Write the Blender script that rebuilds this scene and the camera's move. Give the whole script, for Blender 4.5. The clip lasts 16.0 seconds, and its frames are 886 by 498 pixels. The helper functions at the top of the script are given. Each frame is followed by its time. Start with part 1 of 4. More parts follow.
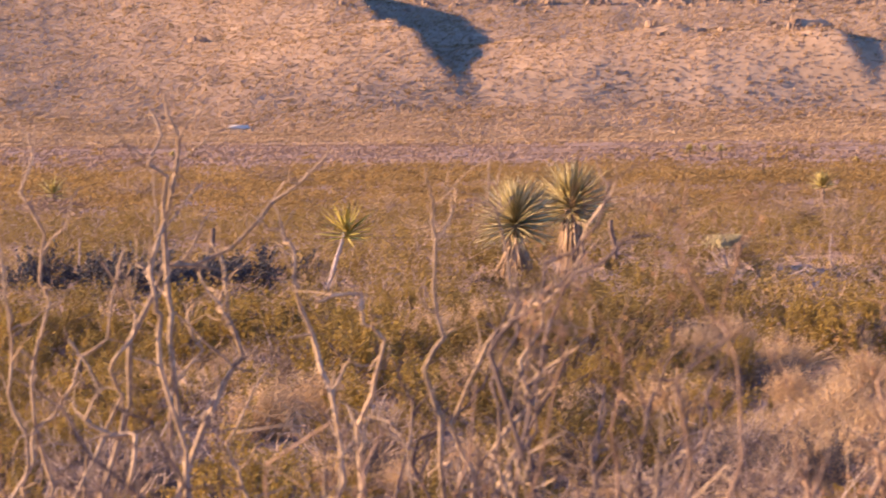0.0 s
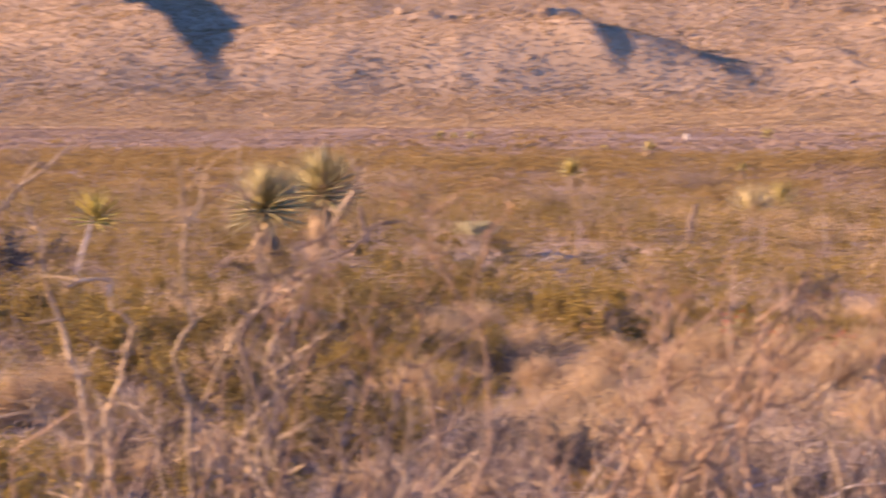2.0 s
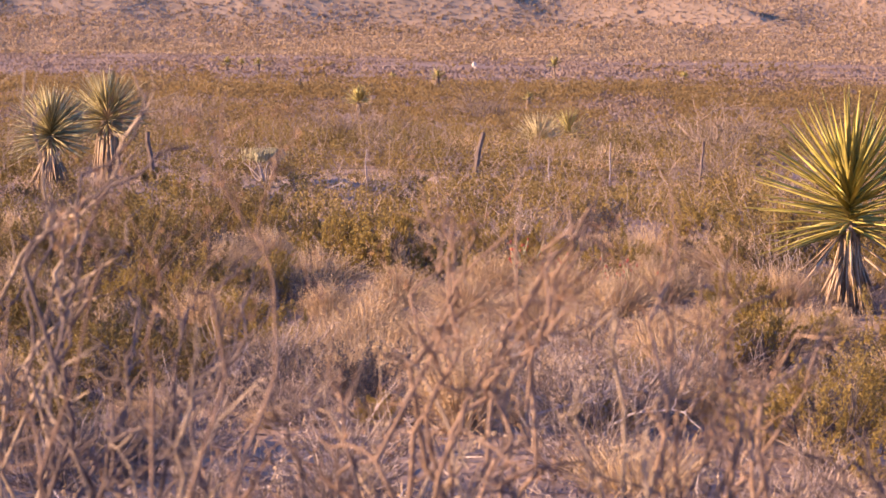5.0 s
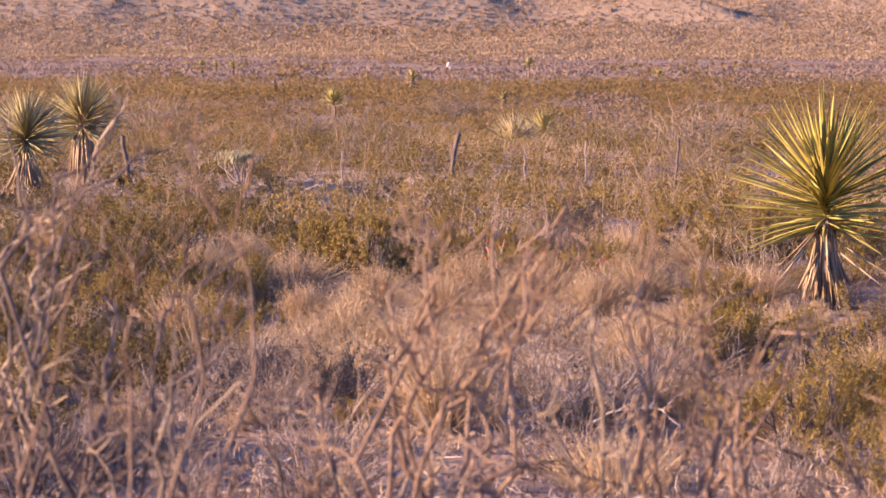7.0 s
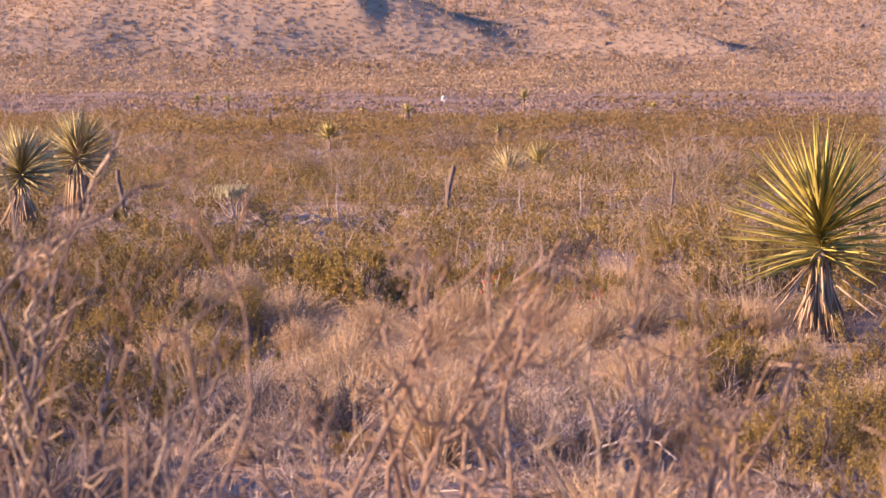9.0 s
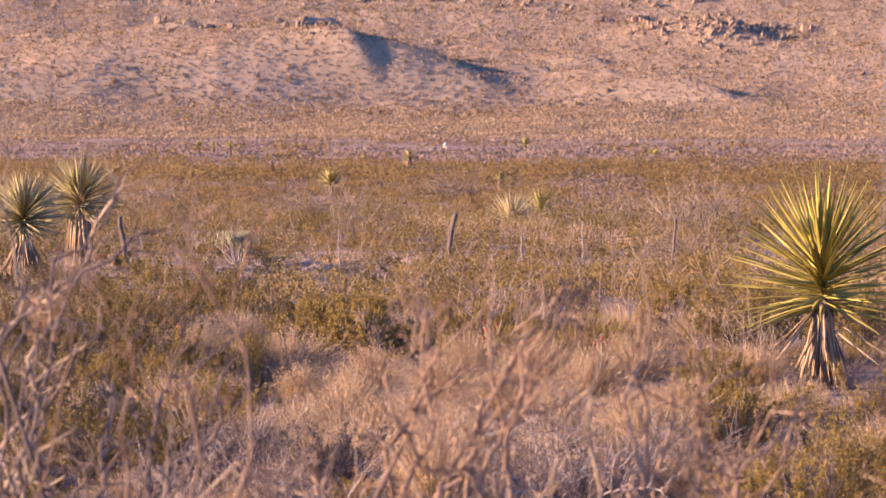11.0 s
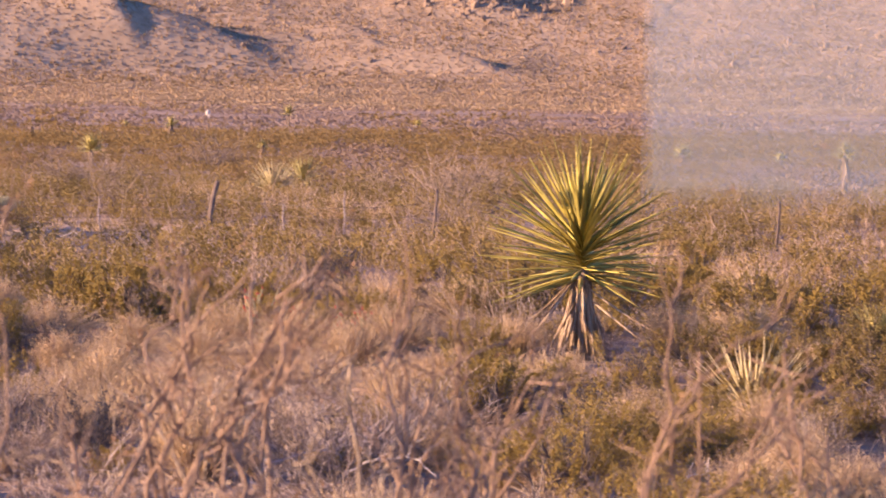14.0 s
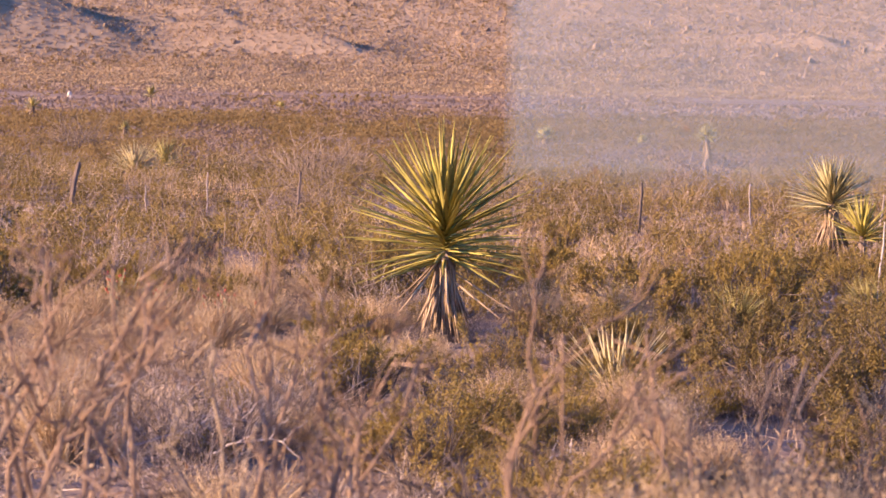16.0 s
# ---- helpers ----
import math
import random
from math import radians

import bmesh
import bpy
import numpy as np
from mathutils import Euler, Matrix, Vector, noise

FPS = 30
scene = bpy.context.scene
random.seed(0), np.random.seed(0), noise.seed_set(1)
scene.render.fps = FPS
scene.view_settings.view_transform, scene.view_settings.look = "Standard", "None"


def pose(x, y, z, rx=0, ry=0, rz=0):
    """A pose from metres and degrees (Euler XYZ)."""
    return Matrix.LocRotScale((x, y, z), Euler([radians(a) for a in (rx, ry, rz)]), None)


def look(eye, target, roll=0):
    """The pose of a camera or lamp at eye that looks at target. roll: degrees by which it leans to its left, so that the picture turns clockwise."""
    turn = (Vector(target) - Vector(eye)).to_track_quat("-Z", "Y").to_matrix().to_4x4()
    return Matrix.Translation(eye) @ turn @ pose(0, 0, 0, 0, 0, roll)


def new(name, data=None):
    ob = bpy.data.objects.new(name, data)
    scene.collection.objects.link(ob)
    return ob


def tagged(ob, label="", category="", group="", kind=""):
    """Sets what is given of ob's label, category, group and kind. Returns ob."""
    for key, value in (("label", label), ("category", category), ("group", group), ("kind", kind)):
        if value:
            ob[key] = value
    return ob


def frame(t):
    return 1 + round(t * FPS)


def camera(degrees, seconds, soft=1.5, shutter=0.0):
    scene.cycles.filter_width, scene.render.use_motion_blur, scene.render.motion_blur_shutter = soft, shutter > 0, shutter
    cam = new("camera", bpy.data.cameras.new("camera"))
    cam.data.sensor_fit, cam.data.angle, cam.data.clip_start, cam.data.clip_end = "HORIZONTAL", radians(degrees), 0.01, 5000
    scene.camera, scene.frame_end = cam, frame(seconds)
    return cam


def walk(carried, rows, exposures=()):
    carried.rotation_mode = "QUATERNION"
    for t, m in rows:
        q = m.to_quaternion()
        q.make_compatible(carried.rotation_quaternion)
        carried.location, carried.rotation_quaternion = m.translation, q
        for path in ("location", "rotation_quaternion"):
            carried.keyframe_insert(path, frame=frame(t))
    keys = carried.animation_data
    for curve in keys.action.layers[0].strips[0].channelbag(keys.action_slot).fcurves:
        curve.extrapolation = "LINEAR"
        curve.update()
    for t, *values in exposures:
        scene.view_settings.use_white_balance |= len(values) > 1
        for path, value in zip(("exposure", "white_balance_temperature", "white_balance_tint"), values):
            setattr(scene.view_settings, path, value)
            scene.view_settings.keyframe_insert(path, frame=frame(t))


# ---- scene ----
import functools

cam = camera(18.0, 16.0, soft=1.65, shutter=0.28)
EYE = 4.0                      # height of the lens over the plain; it stands on a low knoll
cam.data.dof.use_dof = True
cam.data.dof.focus_distance = 52.0
cam.data.dof.aperture_fstop = 4.6
# seconds, yaw, pitch, roll: the camera turns where it stands
ROWS = [
    (0.0, 10.031, -2.621, 0.41),
    (0.5, 7.626, -2.232, 0.11),
    (1.0, 6.407, -2.764, 0.20),
    (1.5, 7.369, -2.963, 0.31),
    (1.8, 7.679, -3.018, 0.33),
    (2.0, 4.911, -2.923, -0.10),
    (2.5, 2.483, -2.813, -0.52),
    (3.0, -0.092, -2.915, -0.79),
    (3.5, -0.766, -3.702, -1.28),
    (4.0, 0.284, -4.247, -1.04),
    (4.2, 0.462, -4.344, -0.99),
    (6.5, 0.170, -4.391, -0.15),
    (7.0, 0.060, -4.370, -0.07),
    (7.5, 0.056, -4.328, 0.01),
    (8.0, -0.017, -3.970, 0.17),
    (10.5, -0.040, -3.398, 0.05),
    (11.0, -0.000, -2.730, 0.00),
    (11.5, -0.051, -2.221, 0.16),
    (12.0, -0.122, -1.951, 0.21),
    (12.5, -0.332, -1.968, 0.49),
    (13.0, -1.444, -2.202, 0.10),
    (13.5, -2.784, -2.720, 0.11),
    (14.0, -4.896, -3.319, -0.87),
    (14.5, -6.102, -3.816, -0.76),
    (15.0, -6.851, -3.916, -0.98),
    (15.5, -7.247, -3.853, -1.08),
    (16.0, -7.702, -3.650, -0.99),
]
walk(cam, [(t, pose(0, 0, EYE, 0, 0, yaw) @ pose(0, 0, 0, 90 + pitch) @ pose(0, 0, 0, 0, 0, -roll)) for t, yaw, pitch, roll in ROWS],
     [(0.0, 1.77, 7300, 37), (3.0, 1.73, 6750, 35), (4.2, 1.66, 6650, 36), (7.0, 1.66, 6450, 37), (11.0, 1.68, 6450, 37), (13.5, 1.64, 6650, 38), (16.0, 1.58, 6400, 37)])

# ---- light: a low sun from the left, clear sky ----
SUN_BEARING, SUN_UP = -97.0, 15.0
world = bpy.data.worlds.new("sky")
scene.world = world
world.use_nodes = True
sky = world.node_tree.nodes.new("ShaderNodeTexSky")
sky.sky_type = "NISHITA"
sky.sun_disc = False
sky.sun_elevation, sky.sun_rotation = radians(SUN_UP), radians(SUN_BEARING)
sky.air_density, sky.dust_density, sky.ozone_density = 0.8, 0.05, 7.5
backg = world.node_tree.nodes["Background"]
backg.inputs["Strength"].default_value = 0.12
world.node_tree.links.new(sky.outputs["Color"], backg.inputs["Color"])
sun = new("sun", bpy.data.lights.new("sun", "SUN"))
sun.data.energy, sun.data.angle, sun.data.color = 5.0, radians(0.6), (1.0, 0.77, 0.45)
sb, su = radians(SUN_BEARING), radians(SUN_UP)
sun.matrix_world = look((0, 0, 60), (-math.sin(sb) * math.cos(su) * 50, -math.cos(sb) * math.cos(su) * 50, 60 - math.sin(su) * 50))


# ---- materials ----
def material(name, stops, scale=3.0, rough=0.9, bump=0.3, fine=8.0, per="object", spread=0.35, bump_dist=0.02, translucent=0.0, spec=0.15):
    """Colour from two scales of noise over the stops, shifted by a random amount for each object or island."""
    m = bpy.data.materials.new(name)
    m.use_nodes = True
    t, links = m.node_tree, m.node_tree.links
    b = t.nodes["Principled BSDF"]
    b.inputs["Roughness"].default_value = rough
    b.inputs["Specular IOR Level"].default_value = spec
    co = t.nodes.new("ShaderNodeTexCoord")
    n1, n2 = t.nodes.new("ShaderNodeTexNoise"), t.nodes.new("ShaderNodeTexNoise")
    n1.inputs["Scale"].default_value, n2.inputs["Scale"].default_value = scale, scale * fine
    n1.inputs["Detail"].default_value, n2.inputs["Detail"].default_value = 4, 6
    for n in (n1, n2):
        links.new(co.outputs["Object"], n.inputs["Vector"])
    add = t.nodes.new("ShaderNodeMath")
    add.operation = "ADD"
    links.new(n1.outputs["Fac"], add.inputs[0])
    links.new(n2.outputs["Fac"], add.inputs[1])
    half = t.nodes.new("ShaderNodeMath")
    half.operation = "MULTIPLY_ADD"
    half.inputs[1].default_value = 0.9
    half.inputs[2].default_value = -0.4 - spread / 2
    links.new(add.outputs[0], half.inputs[0])
    if per == "object":
        rnd, out = t.nodes.new("ShaderNodeObjectInfo"), "Random"
    else:
        rnd, out = t.nodes.new("ShaderNodeNewGeometry"), "Random Per Island"
    shift = t.nodes.new("ShaderNodeMath")
    shift.operation = "MULTIPLY_ADD"
    shift.inputs[1].default_value = spread
    links.new(rnd.outputs[out], shift.inputs[0])
    links.new(half.outputs[0], shift.inputs[2])
    ramp = t.nodes.new("ShaderNodeValToRGB")
    while len(ramp.color_ramp.elements) < len(stops):
        ramp.color_ramp.elements.new(0.5)
    for i, (e, c) in enumerate(zip(ramp.color_ramp.elements, stops)):
        e.position, e.color = 0.1 + 0.8 * i / max(1, len(stops) - 1), (*c, 1)
    links.new(shift.outputs[0], ramp.inputs["Fac"])
    links.new(ramp.outputs["Color"], b.inputs["Base Color"])
    if bump:
        bm_ = t.nodes.new("ShaderNodeBump")
        bm_.inputs["Strength"].default_value, bm_.inputs["Distance"].default_value = bump, bump_dist
        links.new(n2.outputs["Fac"], bm_.inputs["Height"])
        links.new(bm_.outputs["Normal"], b.inputs["Normal"])
    if translucent:
        tr, mix = t.nodes.new("ShaderNodeBsdfTranslucent"), t.nodes.new("ShaderNodeMixShader")
        mix.inputs[0].default_value = translucent
        links.new(ramp.outputs["Color"], tr.inputs["Color"])
        links.new(b.outputs[0], mix.inputs[1])
        links.new(tr.outputs[0], mix.inputs[2])
        links.new(mix.outputs[0], t.nodes["Material Output"].inputs["Surface"])
    return m


SAND = material("sand", [(0.26, 0.175, 0.13), (0.36, 0.25, 0.185), (0.44, 0.32, 0.24)], 0.35, 0.95, 0.6, 14, bump_dist=0.05)
PLAIN = material("plain_soil", [(0.19, 0.127, 0.094), (0.275, 0.187, 0.136), (0.37, 0.26, 0.192)], 0.09, 0.95, 0.8, 90, bump_dist=0.06)
HILL = material("hill_soil", [(0.31, 0.214, 0.135), (0.415, 0.292, 0.189), (0.505, 0.364, 0.241)], 0.06, 0.95, 0.5, 12, bump_dist=0.15)
ROCK = material("hill_rock", [(0.17, 0.116, 0.08), (0.27, 0.186, 0.126), (0.36, 0.256, 0.172)], 0.5, 0.9, 0.8, 6, per="island", bump_dist=0.2)
TUSSOCK = material("hill_grass", [(0.21, 0.144, 0.082), (0.38, 0.267, 0.158), (0.52, 0.376, 0.236)], 0.08, 0.95, 0, 5, per="island", spread=0.4, translucent=0.3)
OLIVE = material("creosote_leaf", [(0.18, 0.12, 0.032), (0.28, 0.189, 0.049), (0.375, 0.258, 0.07)], 1.2, 0.7, 0, 6, per="island", spread=0.1, translucent=0.32)
MID_OLIVE = material("mid_scrub_leaf", [(0.13, 0.087, 0.03), (0.235, 0.157, 0.05), (0.335, 0.23, 0.085)], 0.5, 0.75, 0, 6, per="island", spread=0.1, translucent=0.28)
FAR_OLIVE = material("far_scrub_leaf", [(0.15, 0.095, 0.035), (0.24, 0.155, 0.06), (0.33, 0.225, 0.105)], 0.06, 0.8, 0, 8, per="island", spread=0.12, translucent=0.5)
# near-black leaf that paints the band of shade along the wash
WASH_SHADE_LEAF = material("wash_shade_leaf", [(0.045, 0.046, 0.05), (0.075, 0.076, 0.08), (0.12, 0.118, 0.112)], 1.2, 0.8, 0, 6, per="island", spread=0.6, translucent=0.1)
# dark leaf that paints the shade between the near bushes
SHADE_LEAF = material("shade_bush_leaf", [(0.05, 0.045, 0.046), (0.09, 0.08, 0.079), (0.15, 0.132, 0.124)], 1.2, 0.8, 0, 6, per="island", spread=0.5, translucent=0.1)
BLEACHED = material("bleached_wood", [(0.34, 0.27, 0.235), (0.45, 0.37, 0.33), (0.56, 0.475, 0.43)], 3.0, 0.85, 0.2, 6, spread=0.4)
STEM = material("grey_stem", [(0.10, 0.073, 0.056), (0.17, 0.126, 0.098), (0.27, 0.203, 0.16)], 3.0, 0.9, 0, 6, per="island", spread=0.5)
DEAD = material("dead_twig", [(0.13, 0.095, 0.08), (0.31, 0.232, 0.188), (0.55, 0.44, 0.37)], 3.0, 0.9, 0, 6, per="island", spread=0.8)
MID_TWIG = material("brown_twig", [(0.17, 0.12, 0.09), (0.28, 0.203, 0.152), (0.41, 0.305, 0.235)], 3.0, 0.9, 0, 6, per="island", spread=0.6)
BLOND = material("blond_grass", [(0.37, 0.245, 0.125), (0.53, 0.365, 0.198), (0.65, 0.485, 0.29)], 0.8, 0.85, 0, 6, per="island", spread=0.6, translucent=0.35)
BLOND_STEM = material("dry_bush_stem", [(0.27, 0.185, 0.11), (0.42, 0.3, 0.19), (0.55, 0.41, 0.28)], 0.8, 0.9, 0, 6, per="island", spread=0.6, translucent=0.1)
MAUVE = material("mauve_grass", [(0.175, 0.119, 0.087), (0.232, 0.16, 0.117), (0.29, 0.202, 0.148)], 0.03, 0.95, 0, 6, per="island", spread=0.12, translucent=0.2)
BARK = material("shrub_bark", [(0.10, 0.072, 0.055), (0.31, 0.225, 0.15), (0.5, 0.375, 0.258)], 4.0, 0.85, 0.5, 7, per="object", spread=0.25, bump_dist=0.006)
RED_BARK = material("reddish_shrub_bark", [(0.11, 0.068, 0.047), (0.235, 0.15, 0.1), (0.39, 0.26, 0.175)], 4.0, 0.85, 0.5, 7, spread=0.3, bump_dist=0.006)
DARK_BARK = material("dark_shrub_bark", [(0.06, 0.044, 0.04), (0.125, 0.091, 0.078), (0.24, 0.176, 0.143)], 4.0, 0.85, 0.5, 7, spread=0.3, bump_dist=0.006)
# darker olive leaf, with part of the scrub's shade put into its colour
SHADED_OLIVE = material("shaded_olive_leaf", [(0.095, 0.066, 0.023), (0.175, 0.12, 0.037), (0.28, 0.196, 0.06)], 1.2, 0.7, 0, 6, per="island", spread=0.2, translucent=0.25)
RUSSET = material("dry_shrub_leaf", [(0.17, 0.088, 0.046), (0.27, 0.146, 0.078), (0.37, 0.22, 0.125)], 4.0, 0.8, 0, 6, per="island", spread=0.6, translucent=0.3)
YUCCA = material("yucca_leaf", [(0.23, 0.185, 0.048), (0.38, 0.31, 0.066), (0.53, 0.435, 0.108)], 1.5, 0.6, 0.15, 9, per="object", spread=0.8, bump_dist=0.004, translucent=0.14, spec=0.2)
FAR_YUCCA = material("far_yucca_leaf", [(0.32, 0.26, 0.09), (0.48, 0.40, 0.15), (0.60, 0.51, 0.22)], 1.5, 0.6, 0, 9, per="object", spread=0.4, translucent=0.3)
YUCCA_PALE = material("pale_yucca_leaf", [(0.2, 0.165, 0.07), (0.39, 0.327, 0.158), (0.6, 0.51, 0.285)], 1.5, 0.6, 0.15, 9, per="object", spread=0.8, bump_dist=0.004, translucent=0.06, spec=0.2)
STRAW_YUCCA = material("straw_yucca_leaf", [(0.40, 0.325, 0.17), (0.58, 0.485, 0.28), (0.70, 0.60, 0.38)], 1.5, 0.6, 0, 9, per="object", spread=0.4, translucent=0.3)
DRY_LEAF = material("dead_yucca_leaf", [(0.14, 0.09, 0.055), (0.34, 0.235, 0.146), (0.53, 0.388, 0.258)], 2.0, 0.85, 0.3, 8, per="object", spread=0.6, bump_dist=0.006)
TRUNK = material("yucca_trunk", [(0.11, 0.075, 0.055), (0.19, 0.135, 0.10), (0.27, 0.20, 0.155)], 4.0, 0.95, 0.9, 6, bump_dist=0.03)
CHOLLA = material("cholla_joint", [(0.24, 0.205, 0.11), (0.36, 0.31, 0.175), (0.48, 0.42, 0.25)], 3.0, 0.8, 0, 6, per="island", spread=0.4)
POST = material("weathered_post", [(0.09, 0.064, 0.052), (0.155, 0.112, 0.092), (0.23, 0.172, 0.145)], 5.0, 0.9, 0.8, 8, bump_dist=0.01)
STAKE = material("grey_stake", [(0.22, 0.165, 0.14), (0.32, 0.25, 0.215), (0.42, 0.34, 0.30)], 5.0, 0.8, 0.3, 8, bump_dist=0.005)
WIRE = material("rusty_wire", [(0.10, 0.075, 0.065), (0.16, 0.12, 0.10)], 4.0, 0.6, 0, 4)
PALE = material("pale_stone", [(0.5, 0.42, 0.34), (0.6, 0.52, 0.42), (0.68, 0.6, 0.5)], 2.0, 0.85, 0.4, 6, bump_dist=0.03)


# ---- mesh helpers ----
rng = np.random.default_rng(7)


@functools.lru_cache(maxsize=None)
def lattice(seed):
    return np.random.default_rng(seed).random((256, 256))


def value_noise(x, y, seed=0):
    g = lattice(seed)
    xi, yi = np.floor(x).astype(int), np.floor(y).astype(int)
    fx, fy = x - xi, y - yi
    fx, fy = fx * fx * (3 - 2 * fx), fy * fy * (3 - 2 * fy)
    a, b = g[xi & 255, yi & 255], g[(xi + 1) & 255, yi & 255]
    c, d = g[xi & 255, (yi + 1) & 255], g[(xi + 1) & 255, (yi + 1) & 255]
    return (a * (1 - fx) + b * fx) * (1 - fy) + (c * (1 - fx) + d * fx) * fy - 0.5


def fbm(x, y, seed=0, octaves=4):
    return sum(value_noise(x * 2 ** k, y * 2 ** k, seed + k) / 2 ** k for k in range(octaves))


def smooth(a, b, x):
    s = np.clip((x - a) / (b - a), 0, 1)
    return s * s * (3 - 2 * s)


def polar(bearing, dist):
    return np.sin(np.radians(bearing)) * dist, np.cos(np.radians(bearing)) * dist


def ground_z(x, y):
    r = np.hypot(x, y)
    knoll = 2.4 * (1 - smooth(4, 27, r))
    rough = 0.22 * fbm(x / 9 + 40, y / 9 + 40, 3) * smooth(10, 30, r) + 0.5 * fbm(x / 60 + 9, y / 60 + 9, 8) * smooth(60, 140, r)
    return knoll + rough


def to_mesh(name, verts, faces, mat, smooth_shade=True):
    me = bpy.data.meshes.new(name)
    verts, faces = np.asarray(verts, dtype=np.float32), np.asarray(faces, dtype=np.int32)
    n, k = faces.shape
    me.vertices.add(len(verts))
    me.vertices.foreach_set("co", verts.ravel())
    me.loops.add(n * k)
    me.loops.foreach_set("vertex_index", faces.ravel())
    me.polygons.add(n)
    me.polygons.foreach_set("loop_start", np.arange(0, n * k, k, dtype=np.int32))
    me.polygons.foreach_set("use_smooth", np.full(n, smooth_shade))
    me.materials.append(mat)
    me.update(calc_edges=True)
    me.validate()
    return me


def put(name, me, parent=None, at=None, label=""):
    ob = new(name, me)
    if parent is not None:
        ob.parent = parent
    if at is not None:
        ob.matrix_basis = at
    return tagged(ob, label)


def thing(name, label, category, at, group=""):
    ob = new(name)
    ob.empty_display_size = 0.2
    ob.matrix_basis = at
    return tagged(ob, label, category, group)


def sheet(nx, ny):
    """Quads of a grid whose points run fastest along ny."""
    i, j = np.meshgrid(np.arange(nx - 1), np.arange(ny - 1), indexing="ij")
    a = (i * ny + j).ravel()
    return np.stack([a, a + ny, a + ny + 1, a + 1], 1)


class Geo:
    """Collects quads (a triangle repeats its last corner nowhere: only quads are used)."""

    def __init__(self):
        self.v, self.f, self.n = [], [], 0

    def add(self, verts, faces):
        self.v.append(np.asarray(verts, float))
        self.f.append(np.asarray(faces) + self.n)
        self.n += len(verts)

    def tube(self, pts, radii, sides=4):
        pts = np.asarray(pts, float)
        d = np.gradient(pts, axis=0)
        d /= np.linalg.norm(d, axis=1)[:, None] + 1e-9
        ref = np.array([0.31, 0.95, 0.07]) if abs(d[0][1]) < 0.8 else np.array([1.0, 0.1, 0.2])
        a = np.cross(d, ref)
        a /= np.linalg.norm(a, axis=1)[:, None] + 1e-9
        b = np.cross(d, a)
        ang = np.arange(sides) * 2 * np.pi / sides
        ring = (a[:, None, :] * np.cos(ang)[None, :, None] + b[:, None, :] * np.sin(ang)[None, :, None]) * np.asarray(radii)[:, None, None]
        v = (pts[:, None, :] + ring).reshape(-1, 3)
        n = len(pts)
        f = [(i * sides + k, i * sides + (k + 1) % sides, (i + 1) * sides + (k + 1) % sides, (i + 1) * sides + k) for i in range(n - 1) for k in range(sides)]
        self.add(v, f)

    def leaves(self, centres, size, long=1.6, up=0.3):
        """One small folded leaf for each centre."""
        n = len(centres)
        d = rng.normal(size=(n, 3))
        d[:, 2] += up
        d /= np.linalg.norm(d, axis=1)[:, None]
        e = np.cross(d, rng.normal(size=(n, 3)))
        e /= np.linalg.norm(e, axis=1)[:, None] + 1e-9
        s = size * rng.uniform(0.6, 1.3, n)[:, None]
        c = np.asarray(centres)
        v = np.stack([c - d * s * long / 2, c + e * s / 2, c + d * s * long / 2, c - e * s / 2], 1).reshape(-1, 3)
        self.add(v, np.arange(4 * n).reshape(n, 4))

    def blades(self, base, tip, width, bend=0.0):
        """Narrow tapering blades of two quads, each from base to tip."""
        base, tip = np.asarray(base, float), np.asarray(tip, float)
        n = len(base)
        d = tip - base
        e = np.cross(d, rng.normal(size=(n, 3)))
        e /= np.linalg.norm(e, axis=1)[:, None] + 1e-9
        w = (width * rng.uniform(0.6, 1.3, n))[:, None]
        mid = base + d * 0.55 + np.array([0, 0, 1]) * bend * np.linalg.norm(d, axis=1)[:, None]
        v = np.stack([base - e * w / 2, base + e * w / 2, mid + e * w * 0.4, mid - e * w * 0.4, tip + e * w * 0.08, tip - e * w * 0.08], 1).reshape(-1, 3)
        k = np.arange(n)[:, None] * 6
        self.add(v, np.concatenate([k + np.array([0, 1, 2, 3]), k + np.array([3, 2, 4, 5])]))

    def mesh(self, name, mat, smooth_shade=True):
        return to_mesh(name, np.concatenate(self.v), np.concatenate(self.f), mat, smooth_shade)


# ---- ground: one sheet to the horizon ----
bear = np.concatenate([np.arange(-180, -24, 6.0), np.arange(-24, 22, 0.16), np.arange(22, 180, 6.0), [180.0]])
dist = np.concatenate([[0.0, 2, 4, 6, 8, 10, 12, 14, 16, 18], 20 * 1.013 ** np.arange(0, 180), [260, 320, 400, 480, 560, 640, 900, 1500, 2600, 4200]])
dist = np.unique(np.sort(dist))
B, D = np.meshgrid(bear, dist, indexing="ij")
X, Y = polar(B, D)
ground = put("ground", to_mesh("ground", np.stack([X, Y, ground_z(X, Y)], -1).reshape(-1, 3), sheet(len(bear), len(dist)), PLAIN))
tagged(ground, "dry tan and mauve desert soil plain", "ground", kind="structure")


